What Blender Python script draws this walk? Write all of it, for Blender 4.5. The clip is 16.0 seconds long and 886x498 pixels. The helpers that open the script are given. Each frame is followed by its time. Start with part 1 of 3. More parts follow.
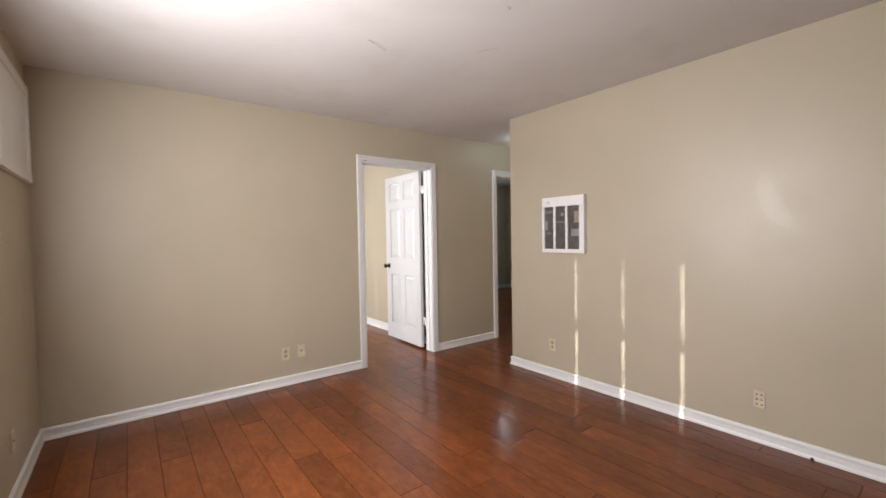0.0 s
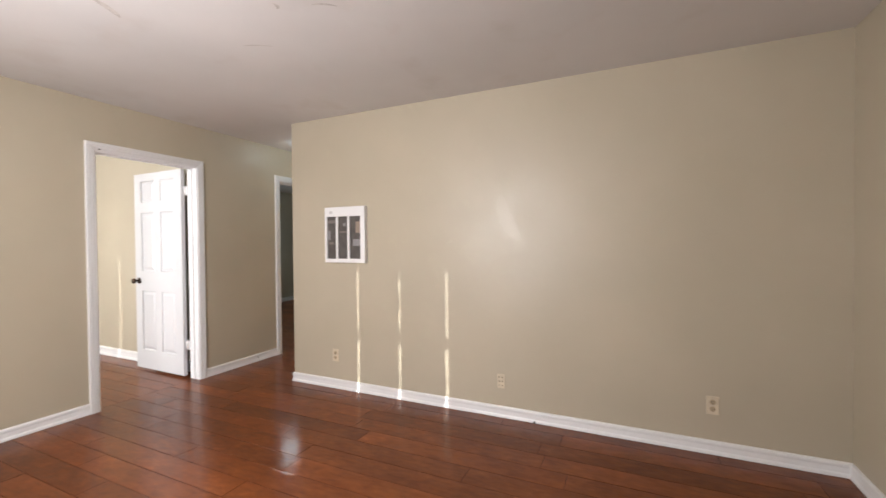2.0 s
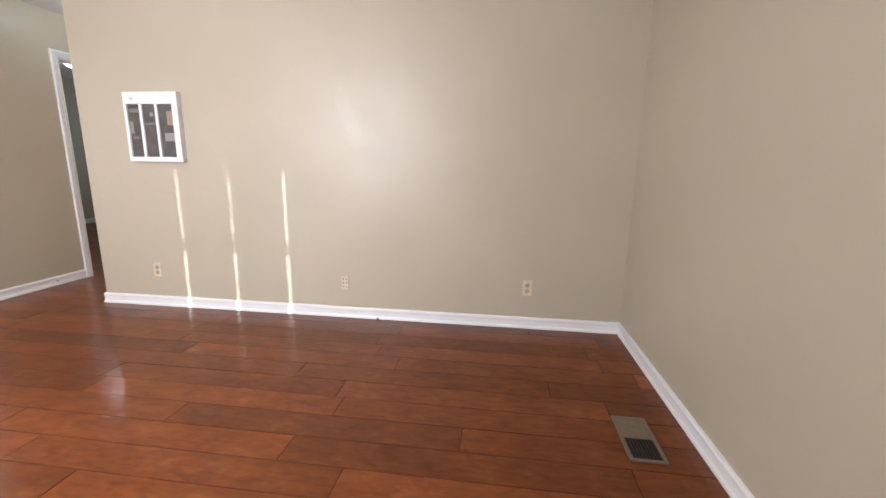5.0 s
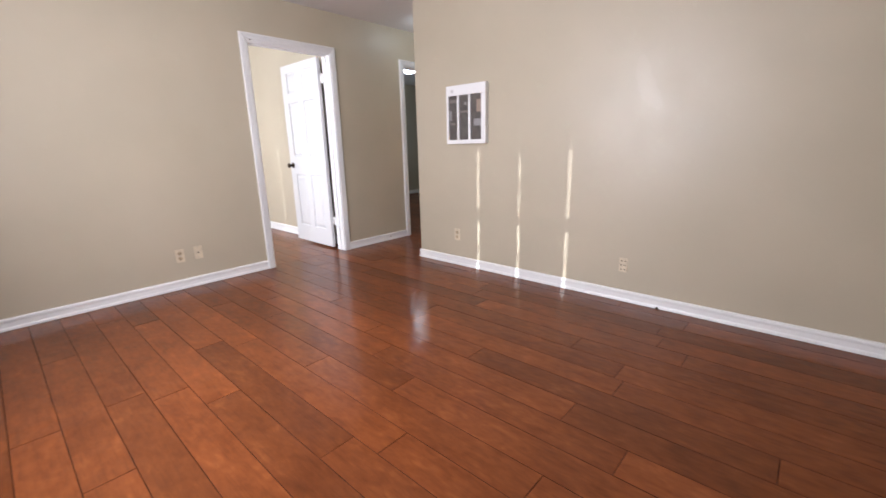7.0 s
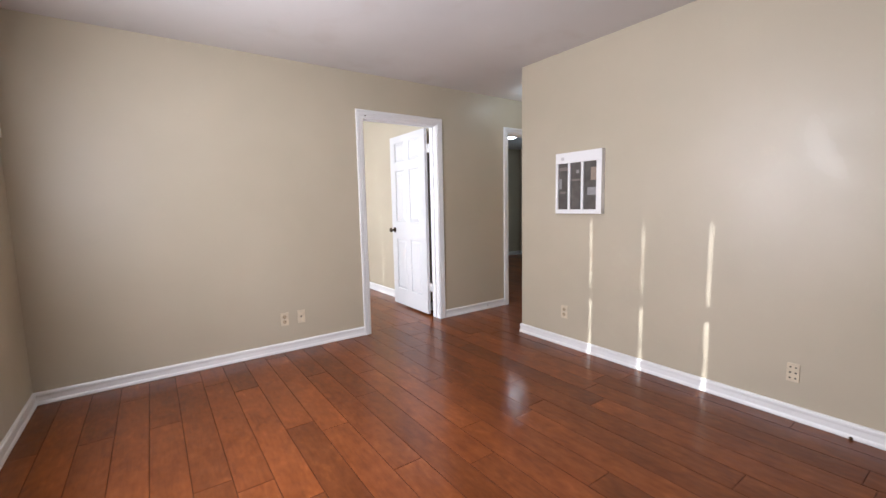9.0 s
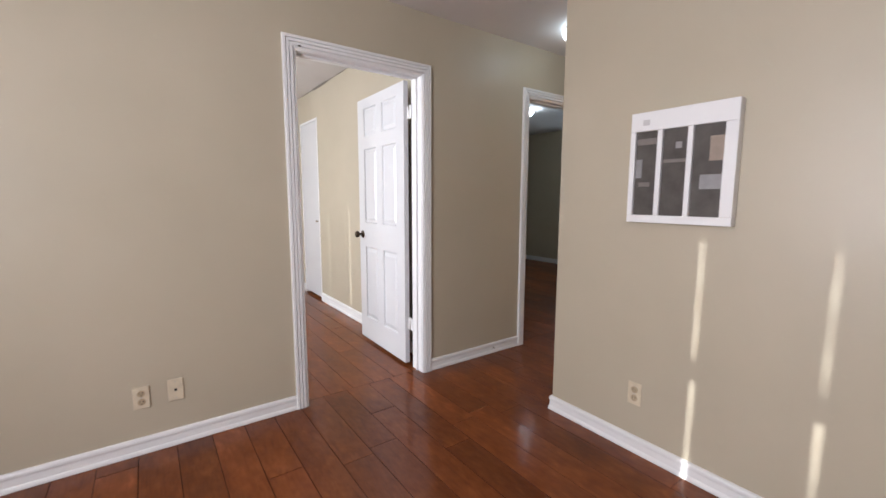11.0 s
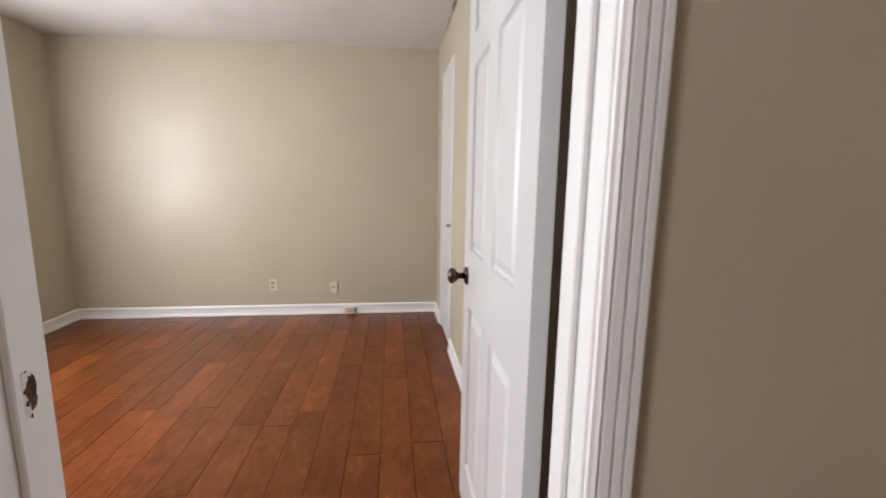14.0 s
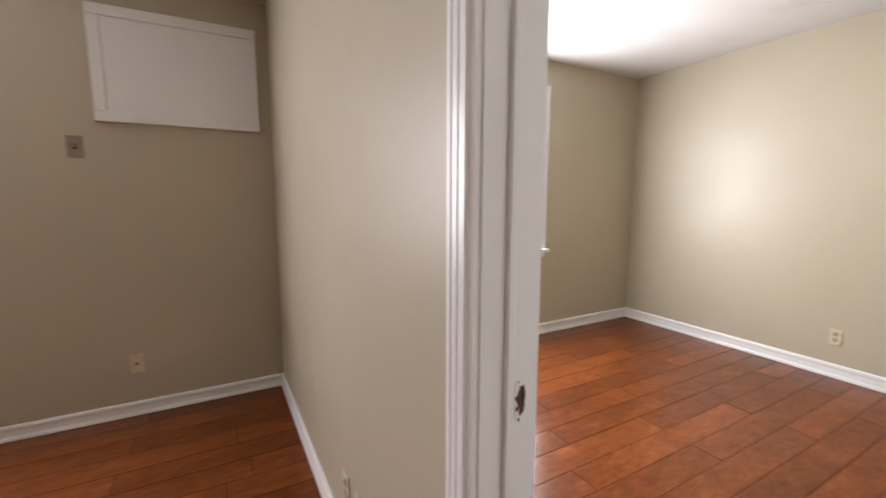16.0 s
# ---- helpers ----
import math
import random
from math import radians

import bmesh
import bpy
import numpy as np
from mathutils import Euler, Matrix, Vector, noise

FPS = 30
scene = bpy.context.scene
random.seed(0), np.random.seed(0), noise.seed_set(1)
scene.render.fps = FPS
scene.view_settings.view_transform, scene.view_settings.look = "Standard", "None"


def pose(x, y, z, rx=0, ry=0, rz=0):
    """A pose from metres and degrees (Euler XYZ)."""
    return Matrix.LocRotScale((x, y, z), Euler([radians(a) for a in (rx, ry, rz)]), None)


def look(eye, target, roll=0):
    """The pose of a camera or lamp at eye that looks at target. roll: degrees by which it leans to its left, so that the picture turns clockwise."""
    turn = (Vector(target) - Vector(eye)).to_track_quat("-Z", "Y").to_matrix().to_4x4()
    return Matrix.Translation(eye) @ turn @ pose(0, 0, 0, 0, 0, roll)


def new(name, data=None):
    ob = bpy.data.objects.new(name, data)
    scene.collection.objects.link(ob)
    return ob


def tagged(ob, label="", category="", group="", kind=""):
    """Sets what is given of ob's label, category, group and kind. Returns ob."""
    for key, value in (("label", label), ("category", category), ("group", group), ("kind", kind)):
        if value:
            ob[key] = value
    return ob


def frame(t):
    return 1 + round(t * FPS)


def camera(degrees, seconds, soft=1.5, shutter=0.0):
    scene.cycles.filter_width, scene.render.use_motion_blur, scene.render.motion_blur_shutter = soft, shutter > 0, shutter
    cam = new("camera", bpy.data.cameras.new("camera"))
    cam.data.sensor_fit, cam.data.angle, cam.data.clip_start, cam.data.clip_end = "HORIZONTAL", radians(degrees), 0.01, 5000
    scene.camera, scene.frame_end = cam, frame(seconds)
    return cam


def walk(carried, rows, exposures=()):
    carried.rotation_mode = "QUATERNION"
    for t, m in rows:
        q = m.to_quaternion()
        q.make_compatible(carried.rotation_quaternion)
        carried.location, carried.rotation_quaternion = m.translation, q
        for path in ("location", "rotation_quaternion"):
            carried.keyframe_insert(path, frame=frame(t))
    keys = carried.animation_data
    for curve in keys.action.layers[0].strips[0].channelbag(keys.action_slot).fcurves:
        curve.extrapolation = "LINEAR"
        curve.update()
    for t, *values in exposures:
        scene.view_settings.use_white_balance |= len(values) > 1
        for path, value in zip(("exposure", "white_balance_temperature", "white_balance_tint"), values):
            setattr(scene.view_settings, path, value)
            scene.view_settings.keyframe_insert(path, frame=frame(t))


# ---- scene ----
cam = camera(94.2, 16.0, shutter=0.3)
PATH = [
    (0, (-3.003, -3.684, 1.285), (-1.788, -2.097, 1.222), -1.0),
    (0.5, (-2.961, -3.707, 1.271), (-1.585, -2.257, 1.224), -1.0),
    (1, (-2.92, -3.732, 1.273), (-1.381, -2.455, 1.236), -0.9),
    (1.5, (-2.94, -3.735, 1.286), (-1.241, -2.68, 1.251), -0.6),
    (2, (-2.915, -3.775, 1.285), (-1.101, -2.933, 1.256), -0.5),
    (2.5, (-2.873, -3.828, 1.279), (-0.965, -3.228, 1.253), -0.3),
    (3, (-2.831, -3.896, 1.25), (-0.875, -3.478, 1.224), -0.4),
    (3.2, (-2.823, -3.918, 1.263), (-0.854, -3.571, 1.216), -0.5),
    (5.3, (-2.804, -3.98, 1.115), (-0.89, -3.655, 0.636), 0.7),
    (5.5, (-2.816, -3.961, 1.112), (-0.934, -3.538, 0.585), 0.7),
    (6, (-2.829, -3.948, 1.062), (-1.058, -3.207, 0.5), 0.2),
    (6.5, (-2.87, -3.865, 1.122), (-1.265, -2.821, 0.545), -0.9),
    (7, (-2.913, -3.816, 1.116), (-1.478, -2.512, 0.626), -1.4),
    (7.5, (-2.946, -3.806, 1.151), (-1.666, -2.318, 0.768), -1.7),
    (8, (-2.964, -3.793, 1.185), (-1.778, -2.209, 0.894), -1.7),
    (8.5, (-2.918, -3.74, 1.194), (-1.771, -2.119, 0.958), -1.5),
    (9, (-2.796, -3.552, 1.215), (-1.648, -1.928, 1.001), -1.2),
    (9.5, (-2.629, -3.282, 1.225), (-1.453, -1.679, 1.01), -0.7),
    (10, (-2.382, -2.984, 1.225), (-1.207, -1.375, 1.047), -0.3),
    (10.2, (-2.267, -2.873, 1.23), (-1.107, -1.258, 1.022), -0.2),
    (12.3, (-1.271, -1.435, 1.217), (-0.114, 0.174, 0.948), 0.4),
    (12.5, (-1.17, -1.313, 1.199), (-0.041, 0.314, 0.919), 0.4),
    (13, (-0.913, -1.004, 1.212), (0.067, 0.716, 0.926), 0.3),
    (13.5, (-0.748, -0.731, 1.229), (-0.044, 1.118, 0.935), 0.3),
    (14, (-0.635, -0.535, 1.239), (-0.388, 1.427, 0.937), 0.9),
    (14.5, (-0.59, -0.396, 1.239), (-0.892, 1.559, 0.945), 1.2),
    (15, (-0.67, -0.294, 1.241), (-1.537, 1.487, 0.965), 1.3),
    (15.5, (-0.675, -0.309, 1.265), (-2.06, 1.107, 0.993), 0.6),
    (16, (-0.646, -0.342, 1.275), (-2.381, 0.618, 1.016), 0.1),
]
walk(cam, [(t, look(eye, target, roll)) for t, eye, target, roll in PATH],
     exposures=[(0.0, 0.85, 6400, 10), (1.5, 1.0, 6400, 10), (3.0, 1.2, 6350, 10), (5.5, 1.48, 5950, 11), (6.0, 1.26, 5980, 13), (7.0, 1.16, 5930, 13), (8.0, 1.04, 5930, 12),
                (9.0, 1.06, 5900, 11.5), (10.2, 0.94, 5900, 11.5), (12.5, 0.68, 6300, 12), (13.5, 0.62, 6200, 11), (14.5, 0.64, 6330, 11), (15.0, 0.36, 6230, 11), (15.5, 0.66, 6280, 11.5), (16.0, 0.81, 6300, 12)])

# ---- world and large lights ----
SUN_ELEV = 16.0
world = bpy.data.worlds.new("sky")
scene.world = world
world.use_nodes = True
wn = world.node_tree.nodes
sky = wn.new("ShaderNodeTexSky")
sky.sky_type, sky.sun_disc = "NISHITA", False
sky.sun_elevation, sky.sun_rotation = radians(SUN_ELEV), radians(-90)
wn["Background"].inputs["Strength"].default_value = 0.15
world.node_tree.links.new(sky.outputs[0], wn["Background"].inputs["Color"])


def lamp(name, kind, m, energy, color, size=0.1, size_y=None, spread=180):
    data = bpy.data.lights.new(name, kind)
    data.energy, data.color = energy, color
    if kind == "AREA":
        data.shape, data.size, data.size_y, data.spread = "RECTANGLE", size, size_y, radians(spread)
    elif kind == "SUN":
        data.angle = size
    else:
        data.shadow_soft_size = size
    ob = new(name, data)
    ob.matrix_world = m
    return ob


lamp("sun", "SUN", look((-20, 0, 20 * math.tan(radians(SUN_ELEV))), (0, 0, 0)), 3.7, (1.0, 0.97, 0.92), radians(0.5))
# daylight that comes through the closed blinds and the far bedroom's window
lamp("window_daylight_living", "AREA", look((-3.475, -2.03, 1.47), (0, -2.03, 1.42)), 44, (1.0, 0.965, 0.985), 0.86, 1.1)
lamp("window_daylight_bedroom", "AREA", look((-3.428, 1.60, 1.46), (0, 1.60, 1.41)), 54, (0.965, 0.975, 1.0), 1.15, 1.2)
lamp("window_daylight_far_bedroom", "AREA", look((4.385, 1.79, 1.5), (0, 1.79, 1.4)), 2.6, (0.72, 0.86, 1.0), 0.72, 1.2)
lamp("bathroom_bulb", "POINT", pose(2.35, -1.42, 1.95), 44, (1.0, 0.62, 0.33), 0.08)


# ---- materials ----
def material(name):
    m = bpy.data.materials.new(name)
    m.use_nodes = True
    return m, m.node_tree.nodes, m.node_tree.links, m.node_tree.nodes["Principled BSDF"]


def ramp(nodes, stops):
    r = nodes.new("ShaderNodeValToRGB")
    while len(r.color_ramp.elements) < len(stops):
        r.color_ramp.elements.new(0.5)
    for e, (p, c) in zip(r.color_ramp.elements, stops):
        e.position, e.color = p, (*c, 1)
    return r


def texture(nodes, links, kind, scale, stretch=(1, 1, 1), offset=None, detail=4.0):
    """A procedural texture on the object's own coordinates, stretched; offset: a socket that shifts it."""
    co, mp, tx = nodes.new("ShaderNodeTexCoord"), nodes.new("ShaderNodeMapping"), nodes.new(kind)
    mp.inputs["Scale"].default_value = stretch
    links.new(co.outputs["Object"], mp.inputs["Vector"])
    if offset:
        links.new(offset, mp.inputs["Location"])
    links.new(mp.outputs[0], tx.inputs["Vector"])
    tx.inputs["Scale"].default_value = scale
    if kind == "ShaderNodeTexNoise":
        tx.inputs["Detail"].default_value = detail
    return tx


def bumped(nodes, links, bsdf, height, strength, distance):
    b = nodes.new("ShaderNodeBump")
    b.inputs["Strength"].default_value, b.inputs["Distance"].default_value = strength, distance
    links.new(height, b.inputs["Height"])
    links.new(b.outputs[0], bsdf.inputs["Normal"])


def painted(name, low, high, rough, rough_range=0.08, relief=0.15, speck=260, spec=0.5, blotch=1.3):
    """Paint with large faint blotches, a rolled or brushed grain and uneven gloss."""
    m, n, l, p = material(name)
    big = texture(n, l, "ShaderNodeTexNoise", blotch, detail=5)
    fine = texture(n, l, "ShaderNodeTexNoise", speck, detail=3)
    r = ramp(n, [(0.3, low), (0.7, high)])
    l.new(big.outputs["Fac"], r.inputs[0])
    l.new(r.outputs[0], p.inputs["Base Color"])
    mr = n.new("ShaderNodeMapRange")
    mr.inputs["To Min"].default_value, mr.inputs["To Max"].default_value = rough - rough_range, rough + rough_range
    l.new(texture(n, l, "ShaderNodeTexNoise", 4.0).outputs["Fac"], mr.inputs["Value"])
    l.new(mr.outputs[0], p.inputs["Roughness"])
    p.inputs["Specular IOR Level"].default_value = spec
    bumped(n, l, p, fine.outputs["Fac"], relief, 0.0015)
    return m


def plain(name, color, rough=0.5, metal=0.0, spread=0.12, scale=30):
    m, n, l, p = material(name)
    t = texture(n, l, "ShaderNodeTexNoise", scale)
    r = ramp(n, [(0.25, tuple(c * (1 - spread) for c in color)), (0.75, tuple(min(1, c * (1 + spread)) for c in color))])
    l.new(t.outputs["Fac"], r.inputs[0])
    l.new(r.outputs[0], p.inputs["Base Color"])
    p.inputs["Roughness"].default_value, p.inputs["Metallic"].default_value = rough, metal
    return m


def wood_floor():
    """Stained, hand-scraped boards: blotchy figure, faint pores, a tone for each board, wavy varnish."""
    m, n, l, p = material("hand_scraped_wood")
    info = n.new("ShaderNodeObjectInfo")
    shift = n.new("ShaderNodeCombineXYZ")
    mul = n.new("ShaderNodeMath")
    mul.operation, mul.inputs[1].default_value = "MULTIPLY", 37.0
    l.new(info.outputs["Random"], mul.inputs[0])
    for k in range(3):
        l.new(mul.outputs[0], shift.inputs[k])
    figure = texture(n, l, "ShaderNodeTexNoise", 13, (1.3, 0.62, 1), shift.outputs[0], 5)
    figure.inputs["Distortion"].default_value = 0.8
    cloud = texture(n, l, "ShaderNodeTexNoise", 3.4, (1.3, 0.8, 1), shift.outputs[0], 4)
    fleck = texture(n, l, "ShaderNodeTexNoise", 46, (1, 0.35, 1), shift.outputs[0], 3)
    pores = texture(n, l, "ShaderNodeTexNoise", 85, (1, 0.07, 1), shift.outputs[0], 4)

    def weighed(socket, weight, rest=None):
        q = n.new("ShaderNodeMath")
        q.operation, q.inputs[1].default_value, q.inputs[2].default_value = "MULTIPLY_ADD", weight, 0.0
        l.new(socket, q.inputs[0])
        if rest:
            l.new(rest, q.inputs[2])
        return q.outputs[0]

    mixed = weighed(figure.outputs["Fac"], 0.36, weighed(cloud.outputs["Fac"], 0.40, weighed(fleck.outputs["Fac"], 0.24)))
    r = ramp(n, [(0.31, (0.100, 0.0245, 0.0056)), (0.45, (0.145, 0.0382, 0.0090)), (0.56, (0.182, 0.0500, 0.0122)), (0.69, (0.258, 0.0790, 0.0208))])
    l.new(mixed, r.inputs[0])
    tone, val = n.new("ShaderNodeHueSaturation"), n.new("ShaderNodeMapRange")
    val.inputs["To Min"].default_value, val.inputs["To Max"].default_value = 0.80, 1.22
    l.new(info.outputs["Random"], val.inputs["Value"])
    l.new(val.outputs[0], tone.inputs["Value"])
    l.new(r.outputs[0], tone.inputs["Color"])
    dark = n.new("ShaderNodeMix")
    dark.data_type, dark.blend_type = "RGBA", "MULTIPLY"
    pr = ramp(n, [(0.34, (0.45, 0.40, 0.38)), (0.48, (1, 1, 1))])
    l.new(pores.outputs["Fac"], pr.inputs[0])
    dark.inputs["Factor"].default_value = 0.18
    l.new(tone.outputs[0], dark.inputs["A"])
    l.new(pr.outputs[0], dark.inputs["B"])
    l.new(dark.outputs["Result"], p.inputs["Base Color"])
    rr = n.new("ShaderNodeMapRange")
    rr.inputs["To Min"].default_value, rr.inputs["To Max"].default_value = 0.30, 0.45
    l.new(figure.outputs["Fac"], rr.inputs["Value"])
    l.new(rr.outputs[0], p.inputs["Roughness"])
    p.inputs["Specular IOR Level"].default_value = 0.06
    p.inputs["Coat Weight"].default_value, p.inputs["Coat Roughness"].default_value = 0.50, 0.15
    scrape = texture(n, l, "ShaderNodeTexNoise", 8, (1.5, 1.0, 1), shift.outputs[0], 2)
    ripple = texture(n, l, "ShaderNodeTexNoise", 34, (1.0, 0.6, 1), shift.outputs[0], 2)
    bumped(n, l, p, weighed(scrape.outputs["Fac"], 0.9, weighed(ripple.outputs["Fac"], 0.10)), 0.5, 0.005)
    l.new(p.inputs["Normal"].links[0].from_socket, p.inputs["Coat Normal"])
    return m


WALL = painted("warm_beige_paint", (0.445, 0.394, 0.294), (0.485, 0.430, 0.324), 0.40, 0.09, relief=0.24, speck=210, spec=0.45)


def stained_ceiling():
    """Flat white ceiling paint with faint patched and yellowed spots."""
    m = painted("ceiling_white_paint", (0.60, 0.58, 0.56), (0.68, 0.655, 0.635), 0.85, relief=0.35, speck=120, blotch=0.9)
    n, l = m.node_tree.nodes, m.node_tree.links
    p = n["Principled BSDF"]
    base = p.inputs["Base Color"].links[0].from_socket
    spots = texture(n, l, "ShaderNodeTexNoise", 2.6, detail=6)
    r = ramp(n, [(0.58, (1, 1, 1)), (0.70, (0.95, 0.935, 0.92))])
    l.new(spots.outputs["Fac"], r.inputs[0])
    mx = n.new("ShaderNodeMix")
    mx.data_type, mx.blend_type = "RGBA", "MULTIPLY"
    mx.inputs["Factor"].default_value = 1.0
    l.new(base, mx.inputs["A"])
    l.new(r.outputs[0], mx.inputs["B"])
    l.new(mx.outputs["Result"], p.inputs["Base Color"])
    return m


CEIL = stained_ceiling()
TRIM = painted("white_gloss_trim", (0.775, 0.771, 0.762), (0.805, 0.801, 0.792), 0.34, 0.04, relief=0.03, speck=40)
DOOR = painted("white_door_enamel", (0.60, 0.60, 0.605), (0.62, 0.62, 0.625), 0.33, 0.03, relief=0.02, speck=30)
CREAM = painted("cream_door_paint", (0.60, 0.57, 0.52), (0.64, 0.61, 0.56), 0.6, 0.05, relief=0.05, speck=40)
WOOD = wood_floor()
# bevel brown: dark edge stain, with the shade of the joints painted in
EDGE = plain("stained_shaded_bevel", (0.066, 0.0180, 0.0066), 0.8, spread=0.6, scale=9)
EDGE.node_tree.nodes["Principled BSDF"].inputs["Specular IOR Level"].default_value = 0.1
SEAM = plain("dark_floor_joint", (0.012, 0.006, 0.004), 0.8)
BRONZE = plain("aged_bronze", (0.09, 0.065, 0.045), 0.32, 1.0)
STEEL = plain("worn_steel", (0.55, 0.52, 0.48), 0.35, 1.0)
PATCH = painted("touched_up_beige_paint", (0.454, 0.402, 0.301), (0.492, 0.437, 0.331), 0.385, 0.01, relief=0.05)
SCUFF = plain("grey_brown_scuff", (0.545, 0.51, 0.475), 0.9, spread=0.2)
CRACK = plain("crack_shadow", (0.23, 0.205, 0.18), 0.9, spread=0.4)
PLATE = plain("ivory_plastic", (0.62, 0.54, 0.40), 0.42)
SOCKET = plain("yellowed_plastic", (0.44, 0.35, 0.23), 0.45)
PLATE_OLD = plain("tan_plastic", (0.27, 0.21, 0.15), 0.5)
PINKISH = plain("faded_pink_plastic", (0.58, 0.46, 0.42), 0.5)
DARK = plain("dark_hole", (0.02, 0.017, 0.015), 0.7)
RAWWOOD = plain("splintered_wood", (0.11, 0.045, 0.025), 0.85, spread=0.5, scale=120)
PRINT = plain("smoked_grey_print", (0.090, 0.081, 0.074), 0.28, spread=0.35, scale=14)
PINK = plain("faded_salmon_patch", (0.30, 0.235, 0.185), 0.5)
FAINT = plain("faint_grey_print", (0.56, 0.55, 0.54), 0.5)
GREY = plain("pale_grey_patch", (0.27, 0.26, 0.26), 0.5)
BROWNGREY = plain("brown_grey_patch", (0.19, 0.165, 0.15), 0.5)
VENT = plain("tan_register_enamel", (0.18, 0.135, 0.098), 0.38, 0.2)
TILE = plain("beige_floor_tile", (0.55, 0.45, 0.33), 0.35, spread=0.08, scale=12)
SIDING = plain("outside_siding", (0.45, 0.43, 0.40), 0.7)
GRASS = plain("lawn", (0.05, 0.09, 0.025), 0.9, spread=0.4, scale=6)
BARK = plain("bark", (0.09, 0.065, 0.045), 0.9, spread=0.4, scale=25)
LEAF = plain("leaf_green", (0.17, 0.22, 0.09), 0.5, spread=0.35, scale=3)
# the cool cast of the outdoor light is mixed into this green
SHRUB_LEAF = plain("cool_cast_leaf", (0.11, 0.20, 0.15), 0.45, spread=0.35, scale=3)


def let_light_through(m, color, share):
    n, l = m.node_tree.nodes, m.node_tree.links
    tr, mx = n.new("ShaderNodeBsdfTranslucent"), n.new("ShaderNodeMixShader")
    tr.inputs["Color"].default_value = (*color, 1)
    mx.inputs[0].default_value = share
    l.new(n["Principled BSDF"].outputs[0], mx.inputs[1])
    l.new(tr.outputs[0], mx.inputs[2])
    l.new(mx.outputs[0], n["Material Output"].inputs[0])


let_light_through(LEAF, (0.62, 0.75, 0.45), 0.8)
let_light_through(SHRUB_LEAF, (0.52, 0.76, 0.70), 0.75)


def slat_material():
    m, n, l, p = material("translucent_blind_vinyl")
    tr, mx = n.new("ShaderNodeBsdfTranslucent"), n.new("ShaderNodeMixShader")
    tr.inputs["Color"].default_value = (0.8, 0.78, 0.74, 1)
    p.inputs["Base Color"].default_value = (0.78, 0.77, 0.75, 1)
    p.inputs["Roughness"].default_value = 0.4
    mx.inputs[0].default_value = 0.6
    l.new(p.outputs[0], mx.inputs[1])
    l.new(tr.outputs[0], mx.inputs[2])
    l.new(mx.outputs[0], n["Material Output"].inputs[0])
    return m


def glass_material():
    m, n, l, p = material("window_glass")
    p.inputs["Base Color"].default_value = (1, 1, 1, 1)
    p.inputs["Roughness"].default_value, p.inputs["IOR"].default_value = 0.0, 1.45
    p.inputs["Transmission Weight"].default_value = 1.0
    return m


def glow_material(name, color, strength):
    m, n, l, p = material(name)
    p.inputs["Base Color"].default_value = (0.8, 0.8, 0.8, 1)
    p.inputs["Emission Color"].default_value = (*color, 1)
    p.inputs["Emission Strength"].default_value = strength
    return m


SLAT, GLASS = slat_material(), glass_material()
DOME = glow_material("lit_frosted_glass", (0.84, 0.95, 1.0), 10.0)
DOME_DIM = glow_material("dim_frosted_glass", (0.80, 0.95, 1.0), 2.6)
DOME_WARM = glow_material("lit_warm_glass", (1.0, 0.62, 0.27), 5.0)


# ---- mesh helpers ----
def finish(ob, bm, mat, smooth=False):
    bmesh.ops.recalc_face_normals(bm, faces=bm.faces)
    bm.to_mesh(ob.data)
    bm.free()
    ob.data.materials.append(mat)
    if smooth:
        for f in ob.data.polygons:
            f.use_smooth = True
    return ob


def solid(name, bm, mat, smooth=False):
    return finish(new(name, bpy.data.meshes.new(name)), bm, mat, smooth)


def part(name, bm, mat, parent, label="", smooth=False):
    ob = solid(name, bm, mat, smooth)
    ob.parent = parent
    return tagged(ob, label)


def thing(name, label, category, m=None, kind="", group=""):
    ob = new(name)
    ob.matrix_world = m or Matrix()
    ob.empty_display_size = 0.05
    return tagged(ob, label, category, group, kind)


def box(bm, x0, x1, y0, y1, z0, z1, bevel=0.0, segs=2):
    made = bmesh.ops.create_cube(bm, size=1)["verts"]
    for v in made:
        v.co = Vector(((x0 + x1) / 2 + v.co.x * (x1 - x0), (y0 + y1) / 2 + v.co.y * (y1 - y0), (z0 + z1) / 2 + v.co.z * (z1 - z0)))
    if bevel:
        edges = list({e for v in made for e in v.link_edges})
        bmesh.ops.bevel(bm, geom=edges, offset=bevel, segments=segs, affect="EDGES", profile=0.5)
    return bm


def boxed(*a, bevel=0.0, segs=2):
    return box(bmesh.new(), *a, bevel=bevel, segs=segs)


def lathe(bm, profile, m, steps=24):
    """Turns (radius, height) pairs about the local z axis, and lays the result by m."""
    rings = []
    for r, h in profile:
        if r < 1e-5:
            rings.append([bm.verts.new(m @ Vector((0, 0, h)))])
        else:
            rings.append([bm.verts.new(m @ Vector((r * math.cos(a), r * math.sin(a), h))) for a in (2 * math.pi * k / steps for k in range(steps))])
    for a, b in zip(rings, rings[1:]):
        for k in range(steps):
            q = [a[k % len(a)], a[(k + 1) % len(a)], b[(k + 1) % len(b)], b[k % len(b)]]
            q = list(dict.fromkeys(q))
            if len(q) > 2:
                bm.faces.new(q)
    return bm


